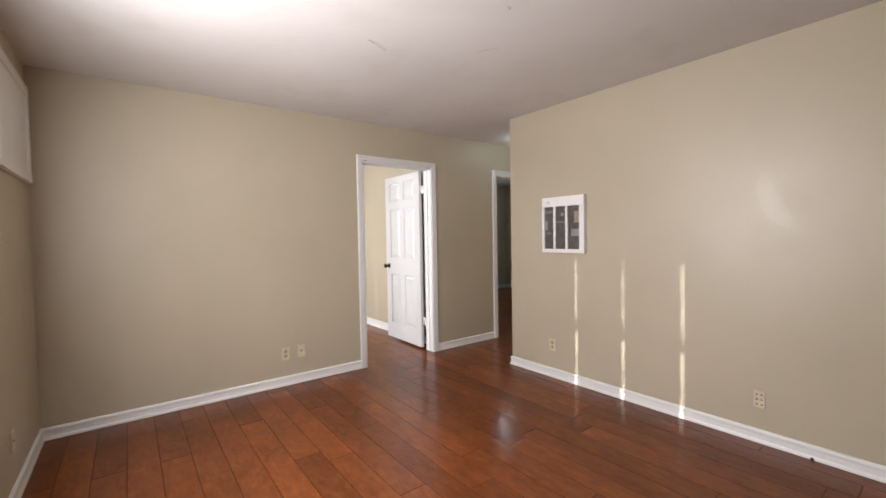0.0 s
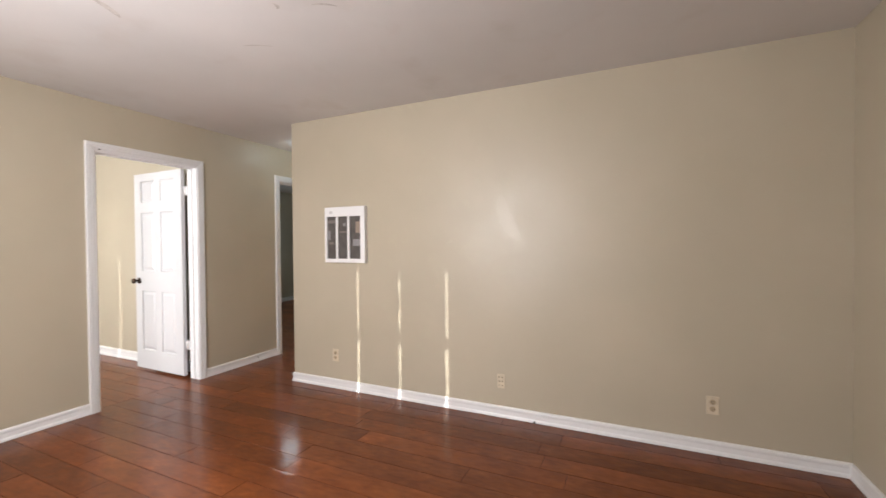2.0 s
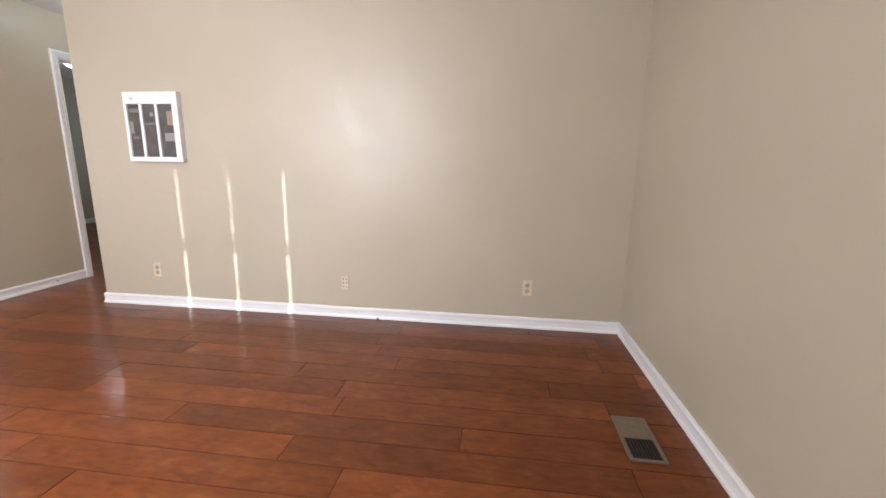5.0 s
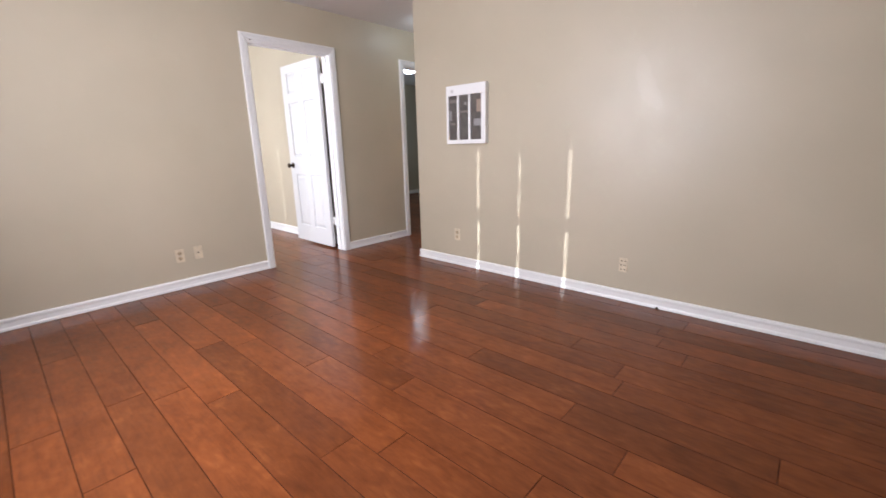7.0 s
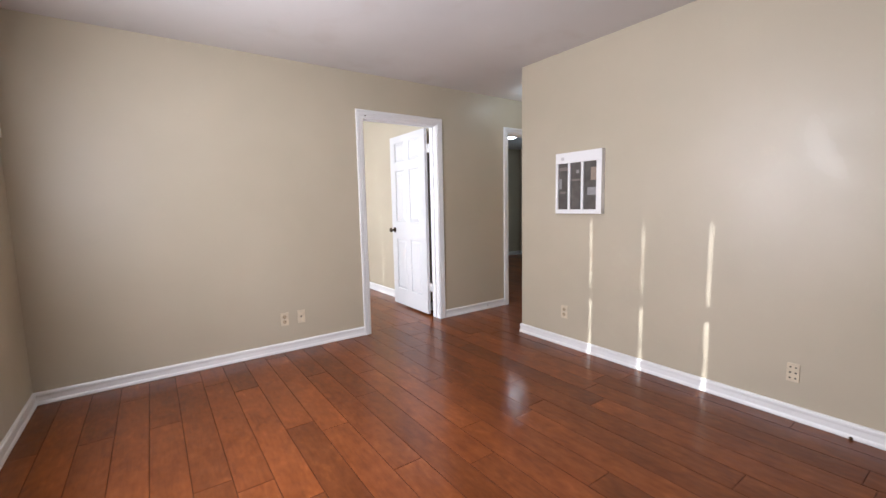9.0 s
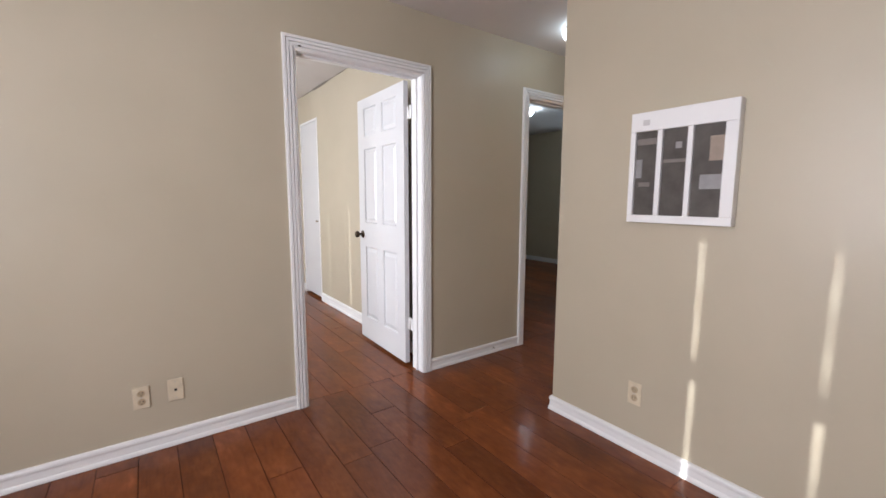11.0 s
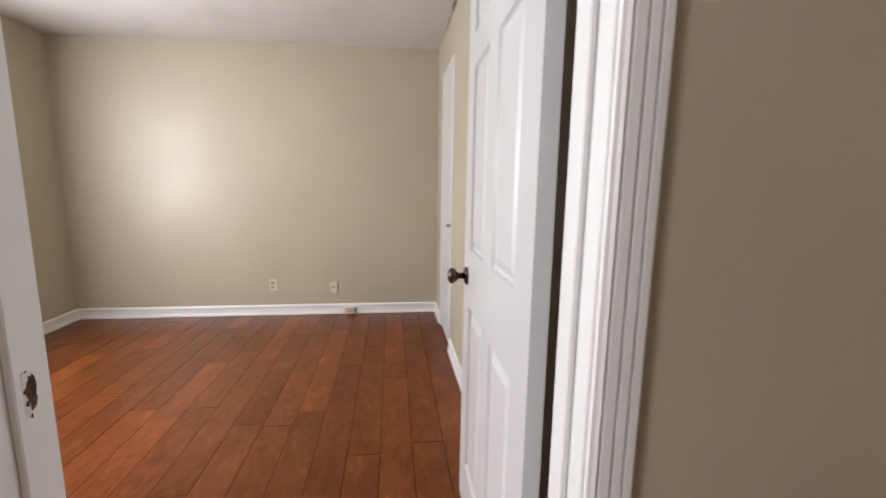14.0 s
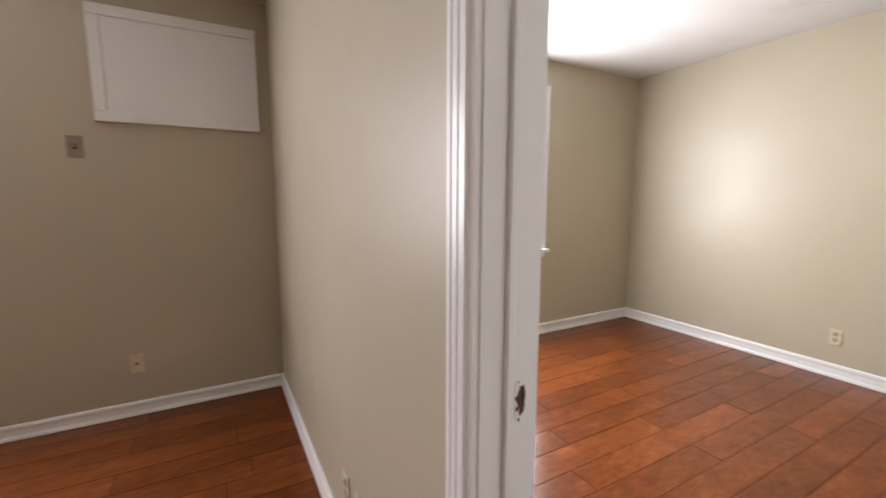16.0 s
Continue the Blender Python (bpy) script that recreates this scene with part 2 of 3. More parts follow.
def wall_mesh(axis, near, far, a0, a1, z0, z1, holes=()):
    """A wall slab between the planes near and far of an axis, along the other axis from a0 to a1, with holes (a, b, z, z) right through."""
    bm = bmesh.new()
    cuts_a = sorted({a0, a1, *(v for h in holes for v in h[:2])})
    cuts_z = sorted({z0, z1, *(v for h in holes for v in h[2:])})

    def at(d, a, z):
        return (d, a, z) if axis == "x" else (a, d, z)

    def is_solid(i, j):
        if not (0 <= i < len(cuts_a) - 1 and 0 <= j < len(cuts_z) - 1):
            return False
        ca, cz = (cuts_a[i] + cuts_a[i + 1]) / 2, (cuts_z[j] + cuts_z[j + 1]) / 2
        return not any(h[0] < ca < h[1] and h[2] < cz < h[3] for h in holes)

    for i in range(len(cuts_a) - 1):
        for j in range(len(cuts_z) - 1):
            if not is_solid(i, j):
                continue
            p, q, r, s = cuts_a[i], cuts_a[i + 1], cuts_z[j], cuts_z[j + 1]
            quads = [[(near, p, r), (near, q, r), (near, q, s), (near, p, s)], [(far, p, r), (far, q, r), (far, q, s), (far, p, s)]]
            for di, dj, edge in ((-1, 0, (p, p, r, s)), (1, 0, (q, q, r, s)), (0, -1, (p, q, r, r)), (0, 1, (p, q, s, s))):
                if not is_solid(i + di, j + dj):
                    e0, e1, f0, f1 = edge
                    quads.append([(near, e0, f0), (near, e1, f1), (far, e1, f1), (far, e0, f0)])
            for quad in quads:
                bm.faces.new([bm.verts.new(at(*v)) for v in quad])
    bmesh.ops.remove_doubles(bm, verts=bm.verts, dist=1e-5)
    return bm


def sweep(bm, profile, path, cap=True):
    """Carries a closed profile of (out, up) pairs along path: points with the two directions that out and up take there."""
    rings = [[bm.verts.new(Vector(p) + Vector(o) * a + Vector(u) * b) for a, b in profile] for p, o, u in path]
    count = len(profile)
    for r, s in zip(rings, rings[1:]):
        for k in range(count):
            bm.faces.new([r[k], r[(k + 1) % count], s[(k + 1) % count], s[k]])
    if cap:
        bm.faces.new(rings[0])
        bm.faces.new(rings[-1][::-1])
    return bm


# baseboard: out from the wall, up
BASE = [(0, 0.002), (0.018, 0.002), (0.018, 0.012), (0.0155, 0.022), (0.0118, 0.030), (0.0110, 0.060), (0.0115, 0.068), (0.014, 0.075), (0.014, 0.088), (0.010, 0.097), (0, 0.1)]


def baseboard(p, q, out, high=0.083, label="white painted baseboard with a moulded top"):
    """One straight baseboard from p to q on the floor; out points into the room. The ends are cut at 45 degrees where a number is given."""
    (x0, y0, m0), (x1, y1, m1) = p, q
    d = Vector((x1 - x0, y1 - y0, 0)).normalized()
    o = Vector((*out, 0))
    bm = bmesh.new()
    path = [((x0, y0, 0), o + d * m0, (0, 0, 1)), ((x1, y1, 0), o + d * m1, (0, 0, 1))]
    sweep(bm, [(a, b * high / 0.1) for a, b in BASE], path)
    return tagged(solid("baseboard", bm, TRIM), label, "baseboard", "", "structure")


# door casing: across from the opening outwards, proud of the wall
FLUTES = [(0.004, 0), (0.004, 0.010), (0.009, 0.0125), (0.014, 0.0165), (0.0165, 0.006), (0.0180, 0.006), (0.0200, 0.0175), (0.034, 0.019), (0.0360, 0.007), (0.0375, 0.007), (0.0395, 0.019),
          (0.052, 0.020), (0.0540, 0.008), (0.0555, 0.008), (0.0575, 0.020), (0.069, 0.020), (0.073, 0.016), (0.073, 0)]
CASE = 0.073


def casing(owner, axis, plane, out, a0, a1, top, mat=None, bottom=0.0):
    """Fluted casing round an opening: two legs and a head with mitred corners, as parts of owner."""
    def vec(d, a, z):
        return Vector((d, a, z)) if axis == "x" else Vector((a, d, z))
    face = vec(out, 0, 0)
    runs = {"casing_leg": [((a0, bottom), (-1, 0)), ((a0, top), (-1, 1))], "casing_head": [((a0, top), (-1, 1)), ((a1, top), (1, 1))],
            "casing_leg.001": [((a1, bottom), (1, 0)), ((a1, top), (1, 1))]}
    for name, ends in runs.items():
        bm = bmesh.new()
        sweep(bm, FLUTES, [(vec(plane, a, z), vec(0, da, dz), face) for (a, z), (da, dz) in ends])
        part(name.split(".")[0], bm, mat or TRIM, owner)


def jamb(owner, axis, near, far, a0, a1, top, stop):
    """Jamb boards lining an opening, and the stop that the leaf closes on (stop: its two depths)."""
    def bx(bm, d0, d1, a, b, z0, z1, bevel=0.002):
        return box(bm, d0, d1, a, b, z0, z1, bevel, 1) if axis == "x" else box(bm, a, b, d0, d1, z0, z1, bevel, 1)
    t = 0.019
    part("jamb", bx(bmesh.new(), near, far, a0 - t, a0, 0, top), TRIM, owner)
    part("jamb", bx(bmesh.new(), near, far, a1, a1 + t, 0, top), TRIM, owner)
    part("jamb_head", bx(bmesh.new(), near, far, a0 - t, a1 + t, top, top + t), TRIM, owner)
    s0, s1 = stop
    part("door_stop", bx(bmesh.new(), s0, s1, a0, a0 + 0.011, 0, top), TRIM, owner)
    part("door_stop", bx(bmesh.new(), s0, s1, a1 - 0.011, a1, 0, top), TRIM, owner)
    part("door_stop", bx(bmesh.new(), s0, s1, a0 + 0.011, a1 - 0.011, top - 0.011, top), TRIM, owner)


def leaf_mesh(width, height, thick, rows, cols, sunk=0.010):
    """A panelled door leaf: x along its width from the hinge, y through it, z up. Each panel has a moulded ring and a raised field."""
    bm = bmesh.new()
    xs = sorted({0, width, *(v for c in cols for v in c)})
    zs = sorted({0, height, *(v for r in rows for v in r)})
    for side in (0, 1):
        s = 1 if side else -1
        y = thick * side

        def quad(pts):
            bm.faces.new([bm.verts.new((x, y - s * d, z)) for x, z, d in pts])
        for i in range(len(xs) - 1):
            for j in range(len(zs) - 1):
                x0, x1, z0, z1 = xs[i], xs[i + 1], zs[j], zs[j + 1]
                if (x0, x1) in cols and (z0, z1) in rows:
                    rings = []
                    for inset, depth in ((0, 0), (0.006, sunk), (0.016, sunk), (0.040, 0.0015)):
                        rings.append([(x0 + inset, z0 + inset, depth), (x1 - inset, z0 + inset, depth), (x1 - inset, z1 - inset, depth), (x0 + inset, z1 - inset, depth)])
                    for r, q in zip(rings, rings[1:]):
                        for k in range(4):
                            quad([r[k], r[(k + 1) % 4], q[(k + 1) % 4], q[k]])
                    quad(rings[-1])
                else:
                    quad([(x0, z0, 0), (x1, z0, 0), (x1, z1, 0), (x0, z1, 0)])
    for (x0, z0), (x1, z1) in (((0, 0), (width, 0)), ((width, 0), (width, height)), ((width, height), (0, height)), ((0, height), (0, 0))):
        bm.faces.new([bm.verts.new(v) for v in ((x0, 0, z0), (x1, 0, z1), (x1, thick, z1), (x0, thick, z0))])
    bmesh.ops.remove_doubles(bm, verts=bm.verts, dist=1e-5)
    return bm


def knob(owner, at, out, mat=None):
    """A round knob with its rose and neck on a leaf's face; out is the face's direction in the owner's space."""
    m = Matrix.Translation(at) @ Vector(out).to_track_quat("Z", "Y").to_matrix().to_4x4()
    k = part("knob", lathe(bmesh.new(), [(0, 0), (0.012, 0.0), (0.011, 0.03), (0.016, 0.036), (0.025, 0.043), (0.028, 0.053), (0.025, 0.063), (0.016, 0.069), (0, 0.071)], m), mat or BRONZE, owner, "dark bronze door knob", True)
    part("rose", lathe(bmesh.new(), [(0, 0), (0.032, 0), (0.032, 0.004), (0.026, 0.009), (0.014, 0.011), (0, 0.011)], m), mat or BRONZE, k, "", True)
    return k


def hinge(owner, x, y, z, leaves=((1, 0),)):
    """A butt hinge: knuckle pin and leaf plates that lie along the given directions."""
    bm = bmesh.new()
    h = part("hinge", lathe(bm, [(0, -0.048), (0.004, -0.048), (0.0065, -0.045), (0.0065, 0.045), (0.004, 0.048), (0, 0.05)], Matrix.Translation((x, y, z)), 12), STEEL, owner, "painted-over steel hinge", True)
    for dx, dy in leaves:
        px, py = abs(dy) * 0.0015, abs(dx) * 0.0015
        part("hinge_leaf", boxed(min(x, x + dx * 0.03) - px, max(x, x + dx * 0.03) + px, min(y, y + dy * 0.03) - py, max(y, y + dy * 0.03) + py, z - 0.044, z + 0.044), TRIM, h)
    return h


# ---- structure: walls ----
H1, H2 = 2.41, 2.46          # ceilings of the living room with the hall, and of the bedrooms
TOP = 2.60
DOOR_H = 2.014


def wall(name, label, *args, **kw):
    return tagged(solid(name, wall_mesh(*args, **kw), WALL), label, "wall", "", "structure")


D1, D2 = (-1.148, -0.350), (0.672, 1.478)
BATH = (-0.775, -0.105)
W_LIV, W_BED, W_FAR = (-2.52, -1.535, 0.90, 2.16), (0.95, 2.20, 0.80, 2.15), (1.41, 2.25, 0.79, 2.21)
CLOSET = (2.43, 3.05)

wall("wall_north", "warm beige painted wall between living room and bedroom", "y", 0.0, 0.12, -3.65, 4.55, 0, TOP,
     holes=((D1[0] - 0.019, D1[1] + 0.019, 0, DOOR_H + 0.019), (D2[0] - 0.019, D2[1] + 0.019, 0, DOOR_H + 0.019)))
wall("wall_west", "warm beige living room wall with a shuttered window", "x", -3.49, -3.65, -4.96, 0.0, 0, TOP, holes=(W_LIV,))
wall("wall_south", "plain warm beige end wall of the living room", "y", -4.84, -4.96, -3.49, 0.0, 0, TOP)
wall_east = wall("wall_east", "warm beige wall with a white triple frame and sun streaks", "x", 0.0, 0.12, -4.96, -0.87, 0, TOP)
wall("wall_hall_south", "beige hall side wall", "y", -0.99, -0.87, 0.12, 1.76, 0, TOP)
wall("wall_hall_end", "beige hall end wall with the bathroom door", "x", 1.76, 1.88, -0.99, 0.0, 0, TOP, holes=((BATH[0] - 0.019, BATH[1] + 0.019, 0, DOOR_H + 0.019),))
wall("wall_bedroom_west", "beige bedroom wall with a bright window", "x", -3.44, -3.65, 0.12, 3.54, 0, TOP, holes=(W_BED,))
wall("wall_bedroom_north", "beige bedroom wall with two outlets", "y", 3.42, 3.54, -3.44, 4.55, 0, TOP)
wall_bed_east = wall("wall_bedroom_east", "beige bedroom wall with a closet door", "x", -0.20, -0.07, 0.12, 3.42, 0, TOP, holes=((CLOSET[0], CLOSET[1], 0, 2.14),))
wall("wall_far_bedroom_west", "beige wall of the far bedroom", "x", 0.43, 0.55, 0.12, 3.42, 0, TOP)
wall("wall_far_bedroom_east", "beige wall of the far bedroom with a window", "x", 4.40, 4.55, 0.12, 3.42, 0, TOP, holes=(W_FAR,))
wall("wall_bathroom_east", "beige bathroom wall", "x", 3.60, 3.72, -1.9, 0.0, 0, TOP)
wall("wall_bathroom_south", "beige bathroom wall", "y", -1.9, -1.78, 1.88, 3.60, 0, TOP)
wall("wall_bathroom_west", "beige bathroom wall", "x", 1.76, 1.88, -1.9, -0.99, 0, TOP)


def ceiling(name, label, x0, x1, y0, y1, z):
    bm = bmesh.new()
    box(bm, x0, x1, y0, y1, z, TOP + 0.12)
    return tagged(solid(name, bm, CEIL), label, "ceiling", "", "structure")


living_ceiling = ceiling("ceiling_living_room", "white painted living room ceiling with patched spots", -3.49, 0.0, -4.84, 0.0, H1)
ceiling("ceiling_hall", "white painted hall ceiling", 0.0, 1.76, -0.87, 0.0, H1)
bedroom_ceiling = ceiling("ceiling_bedroom", "white painted bedroom ceiling", -3.44, -0.20, 0.12, 3.42, H2)
for v in bedroom_ceiling.data.vertices:        # it sags a little towards the window wall
    if v.co.x < -3 and v.co.z < TOP:
        v.co.z -= 0.04
ceiling("ceiling_far_bedroom", "white painted far bedroom ceiling", 0.55, 4.40, 0.12, 3.42, H2)
ceiling("ceiling_bathroom", "white painted bathroom ceiling", 1.88, 3.60, -1.78, 0.0, H1)
# unseen slab, added to keep sky light from leaking in over the walls
tagged(solid("roof", boxed(-3.95, 4.85, -5.2, 3.84, TOP + 0.13, TOP + 0.25), SIDING), "unseen flat grey slab over the rooms that blocks light leaks", "roof", "", "structure")

# ---- marks on walls and ceiling ----


def smear(bm, origin, along, across, length, width, bend, lift, seed):
    """A thin uneven smear: a bent spindle with a wavering outline, lifted a hair off its surface."""
    rnd = random.Random(seed)
    o, a, c = Vector(origin), Vector(along).normalized(), Vector(across).normalized()
    n = a.cross(c).normalized() * lift
    left, right = [], []
    steps = 14
    for k in range(steps + 1):
        u = k / steps
        w = width * (math.sin(math.pi * min(1, max(0, u * 0.94 + 0.03))) ** 0.6) * rnd.uniform(0.8, 1.1) / 2
        mid = o + a * length * (u - 0.5) + c * bend * (u - 0.5) ** 2 * 4
        left.append(bm.verts.new(mid + c * w + n))
        right.append(bm.verts.new(mid - c * w + n))
    for k in range(steps):
        bm.faces.new([left[k], left[k + 1], right[k + 1], right[k]])
    return bm


part("paint_patch", smear(bmesh.new(), (0, -2.93, 1.455), (0, -0.42, -1), (0, 1, -0.42), 0.36, 0.115, -0.03, -0.0008, 3), PATCH, wall_east, "lighter touched-up patch of beige paint")
for k, (x, y, ax, ay, ln, wd) in enumerate(((-1.80, -1.525, 0.137, 0.06, 0.17, 0.035), (-1.23, -1.85, 0.075, -0.14, 0.17, 0.012), (-1.465, -2.25, 0.5, 0.2, 0.05, 0.018), (-1.38, -2.46, 0.05, -0.08, 0.12, 0.016))):
    part("scuff", smear(bmesh.new(), (x, y, H1), (ax, ay, 0), (-ay, ax, 0), ln, wd, 0.01, -0.0008, 10 + k), SCUFF, living_ceiling)
# raised dark strips: the shadow in the joint's crack, put in as colour
bm = bmesh.new()
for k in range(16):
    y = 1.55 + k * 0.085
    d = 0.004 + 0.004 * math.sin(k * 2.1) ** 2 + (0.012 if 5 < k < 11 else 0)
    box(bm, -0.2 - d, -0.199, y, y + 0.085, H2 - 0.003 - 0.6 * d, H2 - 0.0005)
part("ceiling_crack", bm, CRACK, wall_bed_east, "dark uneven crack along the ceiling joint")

# ---- baseboards ----
baseboard((-3.49, 0, 1), (D1[0] - CASE, 0, 0), (0, -1))
baseboard((D1[1] + CASE, 0, 0), (D2[0] - CASE, 0, 0), (0, -1))
baseboard((D2[1] + CASE, 0, 0), (1.76, 0, -1), (0, -1))
baseboard((-3.49, 0, 1), (-3.49, -4.84, -1), (1, 0))
baseboard((-3.49, -4.84, 1), (0, -4.84, -1), (0, 1))
baseboard((0, -4.84, 1), (0, -0.87, 1), (-1, 0))
baseboard((0, -0.87, -1), (1.76, -0.87, -1), (0, 1))
baseboard((1.76, -0.87, 1), (1.76, BATH[0] - CASE, 0), (-1, 0))
baseboard((-3.44, 0.12, 1), (-3.44, 3.42, -1), (1, 0), 0.1)
baseboard((-3.44, 3.42, 1), (-0.20, 3.42, -1), (0, -1), 0.1)
baseboard((-0.20, 0.12, 1), (-0.20, CLOSET[0] - 0.012, 0), (-1, 0), 0.1)
baseboard((-0.20, CLOSET[1] + 0.012, 0), (-0.20, 3.42, -1), (-1, 0), 0.1)
baseboard((-3.44, 0.12, 1), (D1[0] - CASE, 0.12, 0), (0, 1))
baseboard((4.40, 0.12, 1), (4.40, 3.42, -1), (-1, 0))
baseboard((0.55, 3.42, 1), (4.40, 3.42, -1), (0, -1))
baseboard((D2[1] + CASE, 0.12, 0), (4.40, 0.12, -1), (0, 1))

# ---- doors ----
SIX_ROWS = [(0.19, 0.80), (1.00, 1.60), (1.70, 1.92)]


def six_cols(width):
    return [(0.115, width / 2 - 0.05), (width / 2 + 0.05, width - 0.115)]


door_1 = thing("door_1", "open white six-panel door in a fluted white frame", "door", kind="structure")
casing(door_1, "y", 0.0, -1, D1[0], D1[1], DOOR_H)
casing(door_1, "y", 0.12, 1, D1[0] - 0.02, D1[1] + 0.02, DOOR_H + 0.02)
jamb(door_1, "y", 0.0, 0.12, D1[0], D1[1], DOOR_H, (0.046, 0.060))
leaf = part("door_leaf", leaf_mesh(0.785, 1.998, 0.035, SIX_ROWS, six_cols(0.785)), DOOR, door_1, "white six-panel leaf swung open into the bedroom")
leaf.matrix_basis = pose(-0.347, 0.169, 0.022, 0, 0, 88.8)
knob(leaf, (0.722, 0.035, 0.90), (0, 1, 0))
knob(leaf, (0.722, 0.0, 0.90), (0, -1, 0))
for z in (0.32, 1.81):
    hinge(door_1, -0.356, 0.139, z, ((0, -1), (0, 1)))
tagged(part("strike_plate", boxed(D1[0] - 0.002, D1[0] + 0.0015, 0.071, 0.094, 0.908, 0.972, bevel=0.0008), TRIM, door_1), "painted-over strike plate")


def ragged(bm, cy, cz, half_w, half_h, lift, seed, steps=22):
    """A torn flat blot on the latch-side jamb: an oval with a jagged rim."""
    rnd = random.Random(seed)
    x = D1[0] + lift
    rim = [bm.verts.new((x, cy + half_w * rnd.uniform(0.55, 1.15) * math.cos(a), cz + half_h * rnd.uniform(0.75, 1.12) * math.sin(a))) for a in (2 * math.pi * k / steps for k in range(steps))]
    mid = bm.verts.new((x, cy, cz))
    for k in range(steps):
        bm.faces.new([mid, rim[k], rim[(k + 1) % steps]])
    return bm


part("splintered_hole", ragged(bmesh.new(), 0.083, 0.941, 0.0095, 0.027, 0.0018, 5), RAWWOOD, door_1, "splintered brown latch hole")
part("latch_recess", ragged(bmesh.new(), 0.086, 0.947, 0.0052, 0.019, 0.0024, 8), DARK, door_1)
bm = bmesh.new()
for k, (cy, cz, w, h) in enumerate(((0.073, 0.944, 0.003, 0.005), (0.075, 0.926, 0.005, 0.005), (0.079, 0.905, 0.0022, 0.0045), (0.077, 0.972, 0.002, 0.002))):
    ragged(bm, cy, cz, w, h, 0.0021, 30 + k, 9)
part("chipped_paint", bm, RAWWOOD, door_1, "small chips down to brown wood")

part("striker_tab", boxed(-1.14, -1.125, -0.024, -0.018, 2.03, 2.036), BRONZE, door_1, "small dark tab on the head casing")

door_2 = thing("door_2", "white fluted doorway into the dim far bedroom", "doorway", kind="structure")
casing(door_2, "y", 0.0, -1, D2[0], D2[1], DOOR_H)
casing(door_2, "y", 0.12, 1, D2[0], D2[1], DOOR_H)
jamb(door_2, "y", 0.0, 0.12, D2[0], D2[1], DOOR_H, (0.046, 0.060))
part("strike_plate", boxed(D2[1] - 0.003, D2[1] + 0.001, 0.090, 0.116, 0.90, 0.955, bevel=0.0008), BRONZE, door_2, "dark strike plate")

door_3 = thing("door_3", "open cream bathroom door in a fluted white frame", "door", kind="structure")
casing(door_3, "x", 1.76, -1, BATH[0], BATH[1], DOOR_H)
jamb(door_3, "x", 1.76, 1.88, BATH[0], BATH[1], DOOR_H, (1.79, 1.826))
leaf = part("door_leaf", leaf_mesh(0.665, 1.995, 0.035, [(0.3, 1.7)], []), CREAM, door_3, "flat cream leaf swung into the lit bathroom")
leaf.matrix_basis = pose(1.905, -0.105, 0.02, 0, 0, -18.0)
for z in (0.30, 1.05, 1.80):
    hinge(door_3, 1.893, -0.113, z, ((-1, 0), (1, 0)))
part("threshold", boxed(1.765, 1.885, BATH[0], BATH[1], 0.0, 0.012, bevel=0.004), TILE, door_3, "pale threshold strip")

door_4 = thing("door_4", "closed flush white closet door with a thin frame", "door", kind="structure")
for a, b in ((CLOSET[0], CLOSET[0] + 0.025), (CLOSET[1] - 0.025, CLOSET[1])):
    part("jamb", boxed(-0.206, -0.07, a, b, 0, 2.14, bevel=0.002), TRIM, door_4)
part("jamb_head", boxed(-0.206, -0.07, CLOSET[0] + 0.025, CLOSET[1] - 0.025, 2.115, 2.14, bevel=0.002), TRIM, door_4)
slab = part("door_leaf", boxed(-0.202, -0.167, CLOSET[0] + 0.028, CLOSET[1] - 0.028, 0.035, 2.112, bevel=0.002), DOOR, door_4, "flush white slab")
for z in (0.32, 1.83):
    hinge(slab, -0.205, CLOSET[1] - 0.027, z, ((0, -1),))
part("pull", lathe(bmesh.new(), [(0, 0), (0.009, 0), (0.007, 0.012), (0.013, 0.018), (0.013, 0.026), (0, 0.03)], Matrix.Translation((-0.202, CLOSET[0] + 0.06, 0.95)) @ pose(0, 0, 0, 0, -90, 0)), PLATE_OLD, slab, "small dull tan pull", True)
# black sheet close behind the leaf paints the closet's inner shade
tagged(solid("closet_back", boxed(-0.06, -0.05, CLOSET[0] - 0.1, CLOSET[1] + 0.1, 0, 2.3), DARK), "near-black sheet standing in for the closet's shaded interior", "closet", "", "structure")

# ---- windows ----


